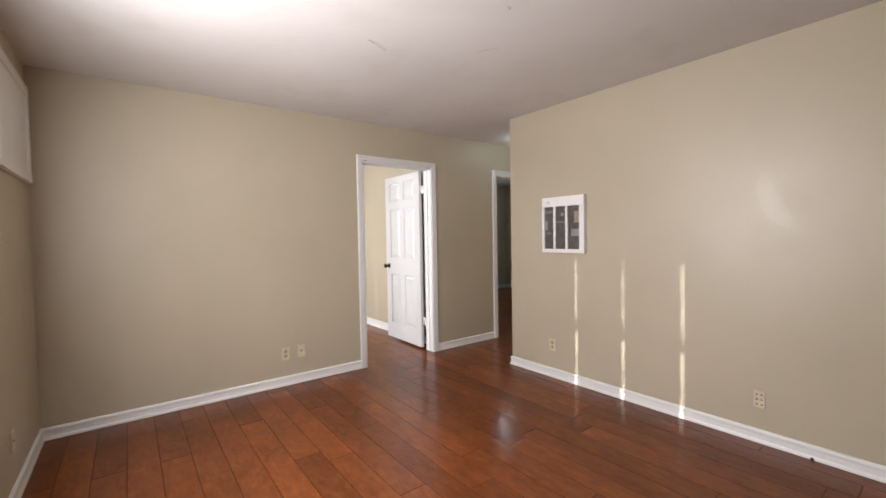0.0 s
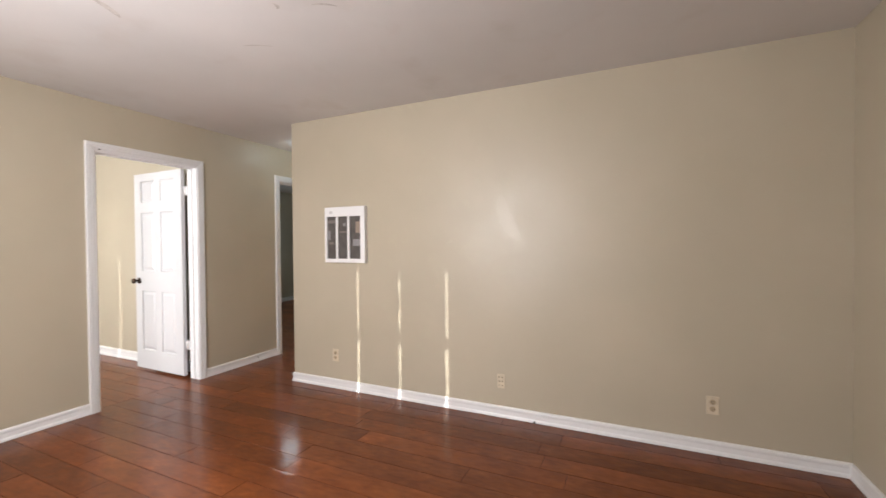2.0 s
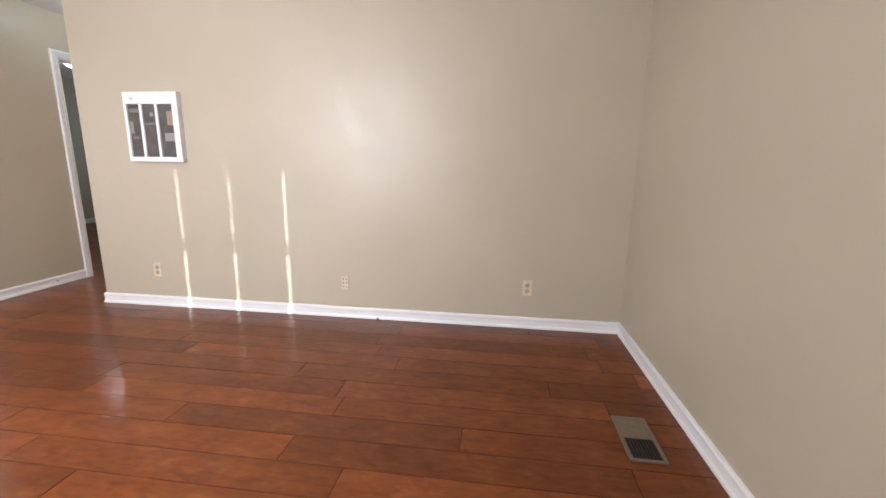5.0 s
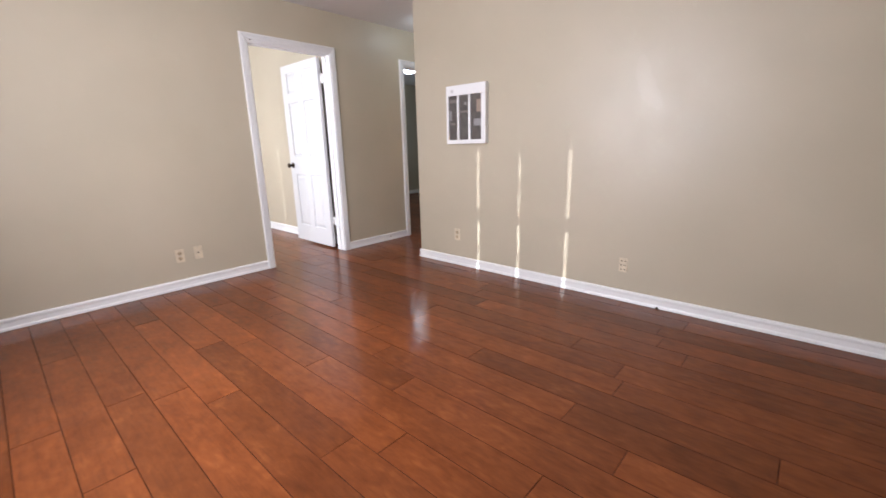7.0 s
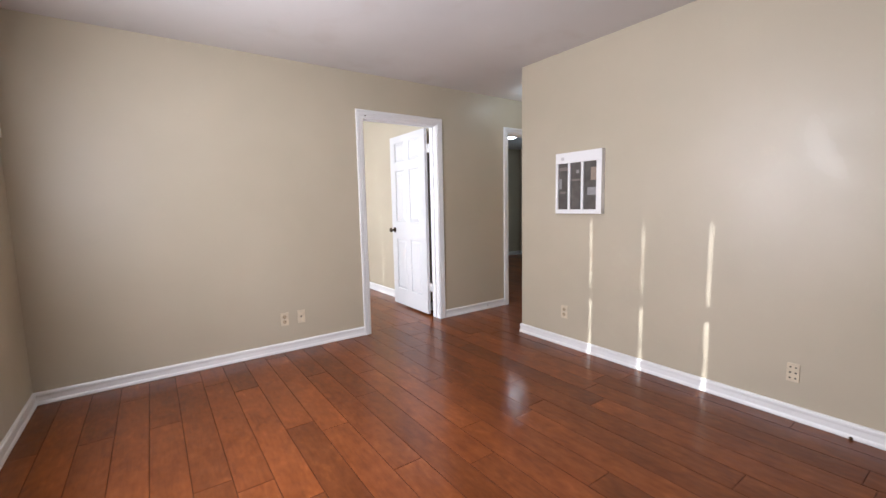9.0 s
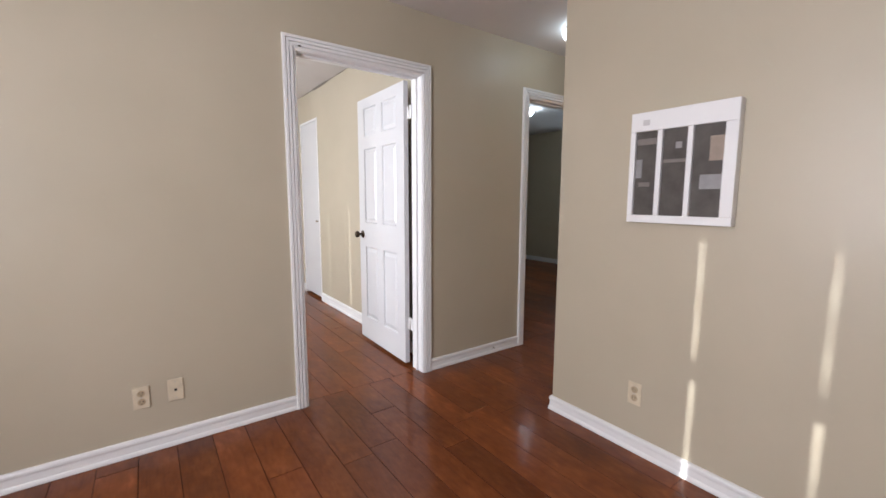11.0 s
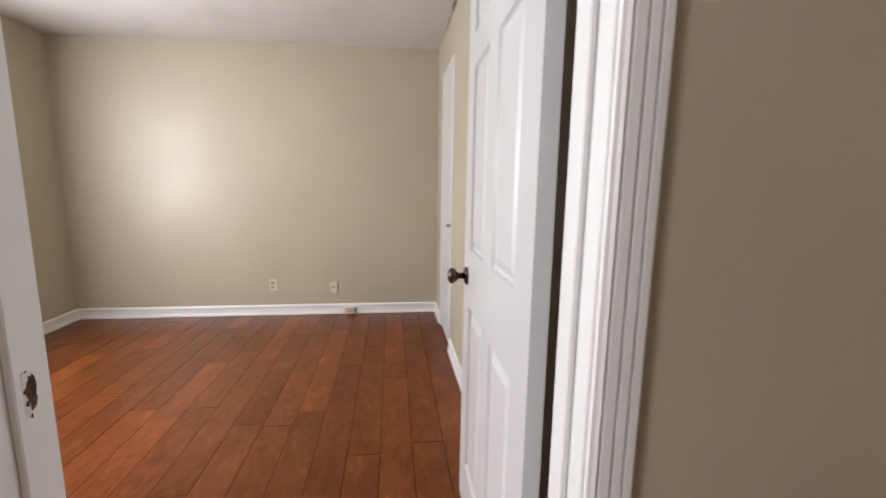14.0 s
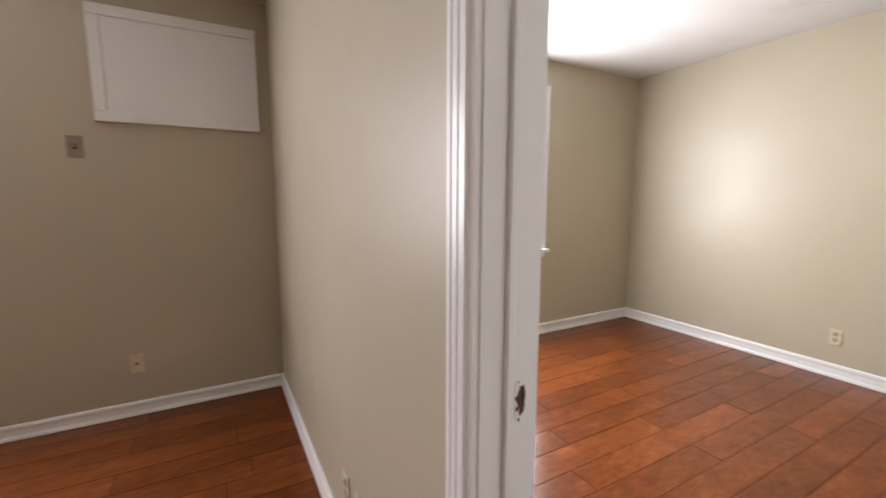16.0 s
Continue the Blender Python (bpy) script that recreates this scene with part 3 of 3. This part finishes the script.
def window(name, label, axis_x, into, hole, sill_out, fr_w=0.03, st_w=0.035, meet=0.035, rise=-0.02):
    """A double-hung window in a wall that faces x. into: +1 when the room lies towards +x. Blinds hang close behind the sashes."""
    y0, y1, z0, z1 = hole
    w = thing(name, label, "window", kind="structure")
    x = axis_x
    out = x - into * 0.15

    def bx(a, b, *r, bevel=0.003):
        return boxed(min(a, b), max(a, b), *r, bevel=bevel, segs=1)
    zm = (z0 + z1) / 2 + rise
    for a, b in ((y0, y0 + fr_w), (y1 - fr_w, y1)):
        part("window_frame", bx(x, out, a, b, z0, z1), TRIM, w)
    part("window_frame", bx(x, out, y0 + fr_w, y1 - fr_w, z1 - 0.03, z1), TRIM, w)
    part("window_frame", bx(x, out, y0 + fr_w, y1 - fr_w, z0, z0 + 0.02), TRIM, w)
    for za, zb, low, high, d in ((z0 + 0.02, zm + meet / 2, 0.035, meet, 0.065), (zm - meet / 2, z1 - 0.03, meet, 0.035, 0.10)):
        sash = part("sash", bx(x - into * d, x - into * (d + 0.03), y0 + fr_w, y0 + fr_w + st_w, za, zb), TRIM, w)
        part("sash_stile", bx(x - into * d, x - into * (d + 0.03), y1 - fr_w - st_w, y1 - fr_w, za, zb), TRIM, sash)
        part("sash_rail", bx(x - into * d, x - into * (d + 0.03), y0 + fr_w + st_w, y1 - fr_w - st_w, za, za + low), TRIM, sash)
        part("sash_rail", bx(x - into * d, x - into * (d + 0.03), y0 + fr_w + st_w, y1 - fr_w - st_w, zb - high, zb), TRIM, sash)
        g = part("pane", bx(x - into * (d + 0.012), x - into * (d + 0.016), y0 + fr_w + st_w - 0.005, y1 - fr_w - st_w + 0.005, za + 0.03, zb - 0.03, bevel=0), GLASS, sash)
        g.visible_shadow = False
    part("window_sill", bx(x + into * sill_out, x - into * 0.05, y0 - 0.075, y1 + 0.075, z0 - 0.03, z0 - 0.002), TRIM, w)
    part("apron", bx(x, x + into * 0.014, y0 - 0.05, y1 + 0.05, z0 - 0.075, z0 - 0.031), TRIM, w)
    for a, b in ((y0 - 0.055, y0), (y1, y1 + 0.055)):
        part("casing_leg", bx(x, x + into * 0.016, a, b, z0 - 0.002, z1), TRIM, w)
    part("casing_head", bx(x, x + into * 0.016, y0 - 0.055, y1 + 0.055, z1, z1 + 0.055), TRIM, w)
    return w


def slat_blind(label, x, y0, y1, z0, z1, tilt, into, fray, pitch=0.0195):
    """A mini blind of thin slats with head rail and bottom rail; fray: how far the slats of the upper half reach further out."""
    rnd = random.Random(int(abs(y0) * 1000))
    b = thing("window_blind", label, "blind")
    part("head_rail", boxed(x - 0.014, x + 0.014, y0, y1, z1 - 0.04, z1, bevel=0.002, segs=1), TRIM, b)
    part("bottom_rail", boxed(x - 0.011, x + 0.011, y0, y1, z0, z0 + 0.012, bevel=0.002, segs=1), TRIM, b)
    mesh = bpy.data.meshes.new("slat")
    w = 0.0125
    mesh.from_pydata([(dx, y, dz) for y in ((y0 - y1) / 2 + 0.002, (y1 - y0) / 2 - 0.002) for dx, dz in ((-w, 0), (0, 0.0025), (w, 0))], [], [(0, 1, 4, 3), (1, 2, 5, 4)])
    mesh.materials.append(SLAT)
    for k in range(int((z1 - z0 - 0.045) / pitch)):
        s = new("slat", mesh)
        s.parent = b
        z = z0 + 0.022 + k * pitch
        u = (z - z0) / (z1 - z0)
        # runs of slats are lengthened across the side gaps to dim the sun streaks
        reach = 0.70 + 0.20 * math.sin(u * 31 + y0) if u > 0.5 else 0.10 + 0.55 * math.exp(-((u - 0.24) / 0.07) ** 2)
        longer = fray * (reach + rnd.uniform(-0.12, 0.12))
        s.matrix_basis = pose(x, (y0 + y1) / 2 + rnd.uniform(-0.15, 0.15) * fray, z, 0, tilt * into, 0) @ Matrix.Diagonal((1, 1 + 2 * longer / (y1 - y0), 1, 1))
    return b


window("window_1", "white window behind closed blinds", -3.49, 1, W_LIV, 0.04, meet=0.085, rise=-0.005)
window("window_2", "bright white framed bedroom window with closed blinds", -3.44, 1, W_BED, 0.05, 0.012, 0.02)
window("window_3", "white double-hung window onto green trees", 4.40, -1, W_FAR, 0.05)
for a, b in ((-2.441, -2.030), (-2.016, -1.614)):
    slat_blind("closed white mini blind glowing with daylight", -3.525, a, b, 0.925, 2.128, 78, 1, 0.0082)
for a, b in ((0.964, 1.574), (1.583, 2.157)):
    slat_blind("closed white mini blind glowing with daylight", -3.458, a, b, 0.822, 2.136, 78, 1, 0.001)
slat_blind("white mini blind with open slats over the lower sash", 4.435, 1.447, 2.203, 0.815, 1.40, 12, -1, 0.0005)

# ---- high shutter on the west wall ----
sh = thing("window_shutter", "white painted board shutter over a high opening", "shutter")
Y0, Y1, Z0, Z1 = -0.859, -0.068, 1.658, 2.245
part("frame_rail", boxed(-3.49, -3.462, Y0, Y1, Z0, Z0 + 0.055, bevel=0.004), TRIM, sh)
part("frame_rail", boxed(-3.49, -3.462, Y0, Y1, Z1 - 0.055, Z1, bevel=0.004), TRIM, sh)
part("frame_stile", boxed(-3.49, -3.464, Y0, Y0 + 0.055, Z0 + 0.055, Z1 - 0.055, bevel=0.004), TRIM, sh)
part("frame_stile", boxed(-3.49, -3.464, Y1 - 0.055, Y1, Z0 + 0.055, Z1 - 0.055, bevel=0.004), TRIM, sh)
part("board", boxed(-3.49, -3.474, Y0 + 0.055, Y1 - 0.055, Z0 + 0.055, Z1 - 0.055), TRIM, sh)

# ---- white triple frame on the east wall ----
fr = thing("wall_frame", "white box frame with three dark upright openings", "frame")
Y0, Y1, Z0, Z1 = -1.715, -1.290, 1.122, 1.606


def fy(u):
    return Y1 + (Y0 - Y1) * u


slots = ((0.055, 0.285), (0.335, 0.575), (0.625, 0.895))
za, zb = Z0 + 0.034, Z1 - 0.083
edges_y = [0.0] + [v for s in slots for v in s] + [1.0]
for a, b in zip(edges_y[0::2], edges_y[1::2]):
    part("stile", boxed(-0.046, -0.001, fy(b), fy(a), za, zb, bevel=0.002), TRIM, fr)
part("top_rail", boxed(-0.046, -0.001, Y0, Y1, zb, Z1, bevel=0.003), TRIM, fr)
part("bottom_rail", boxed(-0.046, -0.001, Y0, Y1, Z0, za, bevel=0.003), TRIM, fr)
for a, b in slots:
    part("dark_panel", boxed(-0.034, -0.002, fy(b), fy(a), za, zb), PRINT, fr)


def patch(name, u0, u1, v0, v1, mat, label):
    part(name, boxed(-0.0365, -0.0341, fy(u1), fy(u0), Z1 - (Z1 - Z0) * v1, Z1 - (Z1 - Z0) * v0, bevel=0.0008, segs=1), mat, fr, label)


patch("strip", 0.062, 0.28, 0.235, 0.29, BROWNGREY, "grey strip")
patch("tab", 0.062, 0.13, 0.42, 0.59, GREY, "pale tab")
patch("strip", 0.10, 0.22, 0.63, 0.67, BROWNGREY, "grey strip")
patch("strip", 0.34, 0.57, 0.435, 0.465, BROWNGREY, "grey strip")
patch("tab", 0.46, 0.52, 0.29, 0.345, GREY, "pale tab")
patch("tab", 0.77, 0.89, 0.27, 0.47, PINK, "faded salmon tab")
patch("tab", 0.70, 0.89, 0.58, 0.70, GREY, "pale tab")
part("label", boxed(-0.0472, -0.0461, fy(0.20), fy(0.13), 1.548, 1.572), FAINT, fr, "small grey label")


# ---- outlets and plates ----
def cover_plate(label, category, m, kind_of="duplex", mat=None, width=0.066, height=0.110):
    """A wall plate at m: local x along the wall, y out of it, z up."""
    p = thing("outlet" if kind_of != "switch" else "light_switch", label, category, m)
    part("plate", boxed(-width / 2, width / 2, 0.0, 0.006, -height / 2, height / 2, bevel=0.002), mat or PLATE, p)
    if kind_of == "duplex":
        for z in (-0.021, 0.021):
            face = part("socket", lathe(bmesh.new(), [(0, 0), (0.0165, 0), (0.0165, 0.0022), (0.015, 0.003), (0, 0.003)], pose(0, 0.006, z, -90, 0, 0), 20), mat or SOCKET, p)
            for sx in (-0.006, 0.006):
                part("slot", boxed(sx - 0.0016, sx + 0.0016, 0.0086, 0.0094, z - 0.003, z + 0.007), DARK, face)
            part("slot", boxed(-0.0025, 0.0025, 0.0086, 0.0094, z - 0.011, z - 0.007), DARK, face)
        part("screw", lathe(bmesh.new(), [(0, 0), (0.003, 0), (0.002, 0.0012), (0, 0.0014)], pose(0, 0.006, 0, -90, 0, 0), 10), STEEL, p)
    elif kind_of == "six":
        for z in (-0.030, 0.0, 0.030):
            for sx in (-0.012, 0.012):
                part("jack", boxed(sx - 0.0045, sx + 0.0045, 0.0055, 0.0072, z - 0.004, z + 0.004, bevel=0.001, segs=1), DARK, p)
    elif kind_of == "jack":
        part("jack", boxed(-0.006, 0.006, 0.0055, 0.0075, -0.006, 0.006), DARK, p)
        for z in (-0.04, 0.04):
            part("screw", lathe(bmesh.new(), [(0, 0), (0.003, 0), (0.002, 0.0012), (0, 0.0014)], pose(0, 0.006, z, -90, 0, 0), 10), STEEL, p)
    elif kind_of == "switch":
        part("toggle", boxed(-0.005, 0.005, 0.005, 0.017, -0.004, 0.012, bevel=0.002), mat or PLATE, p)
        part("toggle_plate", boxed(-0.008, 0.008, 0.0055, 0.0075, -0.015, 0.015), DARK, p)
    return p


cover_plate("ivory duplex outlet on the beige wall", "outlet", pose(-1.939, -0.001, 0.281, 0, 0, 180))
cover_plate("ivory jack plate with a small dark port", "wall plate", pose(-1.801, -0.001, 0.284, 0, 0, 180), "jack")
cover_plate("ivory duplex outlet on the beige wall", "outlet", pose(-0.001, -1.360, 0.294, 0, 0, 90))
cover_plate("ivory plate with six dark jacks", "wall plate", pose(-0.001, -2.885, 0.265, 0, 0, 90), "six", None, 0.056, 0.102)
cover_plate("ivory duplex outlet on the beige wall", "outlet", pose(-0.001, -4.202, 0.295, 0, 0, 90))
cover_plate("ivory duplex outlet on the bedroom wall", "outlet", pose(-1.748, 3.419, 0.293, 0, 0, 180))
cover_plate("ivory jack plate on the bedroom wall", "wall plate", pose(-1.19, 3.419, 0.262, 0, 0, 180), "jack")
cover_plate("ivory outlet low on the dark wall", "outlet", pose(-3.489, -0.787, 0.308, 0, 0, -90), "jack")
cover_plate("tan light switch below the shutter", "switch", pose(-3.489, -0.956, 1.523, 0, 0, -90), "switch", PLATE_OLD)

# ---- small wall and floor fixtures ----
ph = thing("phone_jack", "white surface phone jack on the baseboard", "phone jack", pose(-1.04, 3.408, 0.045))
part("housing", boxed(-0.052, 0.052, -0.026, 0.0, -0.024, 0.026, bevel=0.006), PLATE, ph)
part("lid", boxed(-0.044, 0.036, -0.031, -0.026, -0.018, 0.020, bevel=0.003), PINKISH, ph, "faded pinkish lid")
# black block that paints the shadow at the housing's right side
part("port", boxed(0.0525, 0.058, -0.022, -0.004, -0.014, 0.014), DARK, ph)

nb = thing("door_stop_bumper", "small dark stub low on the white baseboard", "door stop", pose(-0.019, -3.132, 0.009))
part("stub", lathe(bmesh.new(), [(0, 0), (0.008, 0), (0.008, 0.004), (0.004, 0.007), (0.004, 0.014), (0, 0.015)], pose(0, 0, 0, 0, -90, 0), 14), BRONZE, nb, "", True)
nb2 = thing("cable_stub", "small white cable stub on the hall baseboard", "cable", pose(0.325, -0.010, 0.045))
part("stub", lathe(bmesh.new(), [(0, 0), (0.007, 0), (0.006, 0.008), (0.003, 0.010), (0.003, 0.022), (0, 0.023)], pose(0, 0, 0, 90, 0, 0), 12), STEEL, nb2, "", True)

vx, vy = 0.148, 0.073


def floor_register(label, m):
    vt = thing("floor_register", label, "vent", m)
    for a in (-1, 1):
        part("rim", boxed(-vx, vx, a * vy - (0.016 if a > 0 else 0), a * vy + (0.016 if a < 0 else 0), 0, 0.008, bevel=0.002), VENT, vt)
        part("rim", boxed(a * vx - (0.016 if a > 0 else 0), a * vx + (0.016 if a < 0 else 0), -vy + 0.016, vy - 0.016, 0, 0.008, bevel=0.002), VENT, vt)
    part("damper_plate", boxed(-0.005, vx - 0.016, -vy + 0.016, vy - 0.016, 0.001, 0.0055), VENT, vt)
    part("duct", boxed(-vx + 0.016, -0.005, -vy + 0.016, vy - 0.016, 0.0005, 0.0035), DARK, vt, "dark duct opening")
    for k in range(9):
        y = -vy + 0.022 + k * 0.0128
        part("louver", boxed(-vx + 0.016, -0.005, y, y + 0.002, 0.0035, 0.0062), BRONZE, vt)
    return vt


floor_register("tan metal floor register, half open over a dark duct", pose(-1.162, -4.602, 0.001))
floor_register("dark floor register near the far bedroom window", pose(4.28, 1.90, 0.001, 0, 0, 90))


# ---- lamps ----
def dome(label, x, y, z, mat, radius=0.14):
    d = thing("ceiling_light", label, "ceiling light", pose(x, y, z))
    part("base", lathe(bmesh.new(), [(0, 0), (radius * 0.9, 0), (radius * 0.92, -0.02), (radius * 0.8, -0.026), (0, -0.026)], Matrix(), 32), TRIM, d, "", True)
    g = part("shade", lathe(bmesh.new(), [(radius, -0.026), (radius * 0.97, -0.05), (radius * 0.8, -0.08), (radius * 0.5, -0.10), (0, -0.108)], Matrix(), 32), mat, d, "lit frosted glass shade", True)
    g.visible_shadow = False
    return d


dome("flush white ceiling light lit in the hall", 0.70, -0.46, H1, DOME_DIM)
dome("flush white ceiling light lit in the far bedroom", 2.52, 1.82, H2, DOME, 0.15)
dome("flush warm ceiling light in the bathroom", 2.35, -1.42, H1, DOME_WARM)


# ---- outside ----
HAZE = glow_material("bright_hazy_sky", (0.74, 0.92, 1.0), 3.6)
tagged(solid("backdrop", boxed(70.0, 70.2, -60, 120, -0.6, 45), HAZE), "bright hazy sky beyond the trees", "sky", "", "structure")
tagged(solid("ground", boxed(-400, 400, -400, 400, -0.9, -0.6), GRASS), "green lawn round the house", "lawn", "", "structure")


def leaf_cloud(seed, centres, count, size, mat):
    rnd = random.Random(seed)
    verts, faces = [], []
    for k in range(count):
        cx, cy, cz, r = centres[k % len(centres)]
        d = Vector((rnd.gauss(0, 1), rnd.gauss(0, 1), rnd.gauss(0, 1))).normalized() * r * rnd.uniform(0.45, 1.1)
        p = Vector((cx, cy, cz)) + d
        a = Vector((rnd.uniform(-1, 1), rnd.uniform(-1, 1), rnd.uniform(-1, 1))).normalized()
        b = a.orthogonal().normalized() * size * 0.45
        a = a * size * rnd.uniform(0.7, 1.3)
        i = len(verts)
        verts += [p - a, p + b, p + a, p - b]
        faces.append((i, i + 1, i + 2, i + 3))
    mesh = bpy.data.meshes.new("crown")
    mesh.from_pydata(verts, [], faces)
    mesh.materials.append(mat)
    return mesh


def tree(seed, x, y, height, spread):
    rnd = random.Random(seed)
    t = thing("tree", "leafy green tree outside the bedroom window", "tree", pose(x, y, -0.6), group="trees outside")
    bm = bmesh.new()
    lathe(bm, [(0.13, 0), (0.09, 0.5), (0.06, height * 0.5), (0.03, height * 0.95), (0, height)], Matrix(), 10)
    for k in range(7):
        m = pose(0, 0, height * (0.3 + 0.08 * k), rnd.uniform(40, 65), 0, k * 137)
        lathe(bm, [(0.045, 0), (0.028, spread * 0.5), (0.0, spread)], m, 7)
    part("trunk", bm, BARK, t)
    centres = [(rnd.uniform(-spread, spread) * 0.7, rnd.uniform(-spread, spread) * 0.7, height * rnd.uniform(0.35, 1.0), rnd.uniform(0.35, 0.75)) for k in range(16)]
    crown = new("crown", leaf_cloud(seed, centres, 3200, 0.13, LEAF))
    crown.parent = t
    return t


def shrub(seed, x, y, size):
    rnd = random.Random(seed)
    s = thing("shrub", "dense green shrub outside the bedroom window", "shrub", pose(x, y, -0.6), group="shrubs outside")
    bm = bmesh.new()
    for k in range(5):
        lathe(bm, [(0.03, 0), (0.018, size * 0.5), (0, size)], pose(0, 0, 0, rnd.uniform(5, 30), 0, k * 72), 6)
    part("stems", bm, BARK, s)
    centres = [(rnd.uniform(-0.6, 0.6) * size, rnd.uniform(-0.6, 0.6) * size, size * rnd.uniform(0.3, 0.95), 0.35 * size) for k in range(10)]
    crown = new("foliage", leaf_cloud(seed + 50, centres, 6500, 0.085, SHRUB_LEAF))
    crown.parent = s
    return s


for k, (x, y, hgt, spr) in enumerate(((25.0, 10.9, 5.2, 1.6), (22.5, 14.0, 5.8, 1.4), (27.0, 15.0, 5.2, 1.9), (19.0, 18.5, 6.0, 1.8), (28.0, 18.2, 7.5, 2.4))):
    tree(k + 1, x, y, hgt, spr)
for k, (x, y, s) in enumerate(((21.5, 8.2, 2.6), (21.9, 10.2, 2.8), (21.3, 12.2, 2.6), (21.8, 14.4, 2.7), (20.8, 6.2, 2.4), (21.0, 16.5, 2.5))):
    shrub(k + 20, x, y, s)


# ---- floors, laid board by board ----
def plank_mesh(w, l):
    """One board: straight sides, an arris in dark stain with the joint's shade painted in, then a scraped shoulder that
    falls away from the flat top.
    """
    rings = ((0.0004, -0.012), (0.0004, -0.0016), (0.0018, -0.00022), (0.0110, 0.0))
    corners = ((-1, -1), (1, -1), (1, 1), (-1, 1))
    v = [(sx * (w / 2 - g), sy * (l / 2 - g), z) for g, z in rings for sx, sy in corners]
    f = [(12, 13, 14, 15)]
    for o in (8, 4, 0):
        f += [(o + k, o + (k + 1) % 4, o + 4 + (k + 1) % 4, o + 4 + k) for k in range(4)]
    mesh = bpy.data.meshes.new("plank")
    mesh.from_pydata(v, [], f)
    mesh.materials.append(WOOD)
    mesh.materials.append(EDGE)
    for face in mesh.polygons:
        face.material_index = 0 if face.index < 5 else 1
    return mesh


def plank_floor(name, label, x0, x1, y0, y1, seam, pitch, joints, seed, length=1.31):
    """Boards that run along y between the given bounds; joints: known end joints of a row, by its number from seam."""
    rnd = random.Random(seed)
    base = tagged(solid(name, boxed(x0, x1, y0, y1, -0.1, -0.005), SEAM), label, "floor", "", "structure")
    shared = {}
    first = math.floor((x0 - seam) / pitch)
    k = first
    while seam + k * pitch < x1 - 0.004:
        a, b = max(x0, seam + k * pitch), min(x1, seam + (k + 1) * pitch)
        known = sorted(joints.get(k, ()))
        if not known:
            known = [y0 + ((k * 0.47) % 1.0 + rnd.uniform(-0.1, 0.1)) * length]
        ends = list(known)
        while ends[0] > y0:
            ends.insert(0, ends[0] - length)
        while ends[-1] < y1:
            ends.append(ends[-1] + length)
        for p, q in zip(ends, ends[1:]):
            p, q = max(p, y0), min(q, y1)
            if q - p < 0.025 or b - a < 0.022:
                continue
            key = (round(b - a, 3), round(q - p, 3))
            if key not in shared:
                shared[key] = plank_mesh(*key)
            ob = new("plank", shared[key])
            ob.location = ((a + b) / 2, (p + q) / 2, rnd.uniform(-0.0006, 0.0004))
            ob.rotation_euler = (rnd.uniform(-0.0004, 0.0004), rnd.uniform(-0.005, 0.005), 0)
            ob.parent = base
        k += 1
    return base


LIVING_JOINTS = {0: (-1.68,), 1: (-1.90,), 2: (-2.595,), 3: (-2.74, -1.417), 4: (-1.95,), 5: (-2.47,), 6: (-3.44, -2.13), 7: (-4.52, -3.17), 8: (-3.864,),
                 -3: (-1.62,), 10: (-3.22,), 11: (-4.277, -2.925), 12: (-3.44,), 14: (-4.549,)}
plank_floor("floor", "glossy red-brown hand-scraped plank floor", -3.49, 0.0, -4.84, 0.055, -2.585, 0.154, LIVING_JOINTS, 3)
plank_floor("floor_hall", "glossy red-brown hand-scraped hall floor", 0.0, 1.80, -0.87, 0.055, -2.585, 0.154, {}, 4)
plank_floor("floor_bedroom", "red-brown hand-scraped bedroom plank floor", -3.44, -0.07, 0.055, 3.42, -0.54, 0.152, {-5: (1.52,), -2: (1.24,), -3: (0.92,), -1: (0.70,)}, 5)
plank_floor("floor_far_bedroom", "red-brown plank floor of the far bedroom", 0.55, 4.40, 0.055, 3.42, -2.585, 0.154, {}, 6)

# ---- bathroom floor tiles ----
bf = tagged(solid("floor_bathroom", boxed(1.80, 3.60, -1.78, 0.0, -0.1, -0.004), SEAM), "pale beige bathroom tile floor", "floor", "", "structure")
tile_mesh = bpy.data.meshes.new("tile")
bm = bmesh.new()
box(bm, -0.149, 0.149, -0.149, 0.149, -0.01, 0.0, 0.002, 1)
bm.to_mesh(tile_mesh)
bm.free()
tile_mesh.materials.append(TILE)
for i in range(5):
    for j in range(5):
        tl = new("tile", tile_mesh)
        tl.location = (2.035 + 0.302 * i, -0.155 - 0.302 * j, 0.001)
        tl.parent = bf
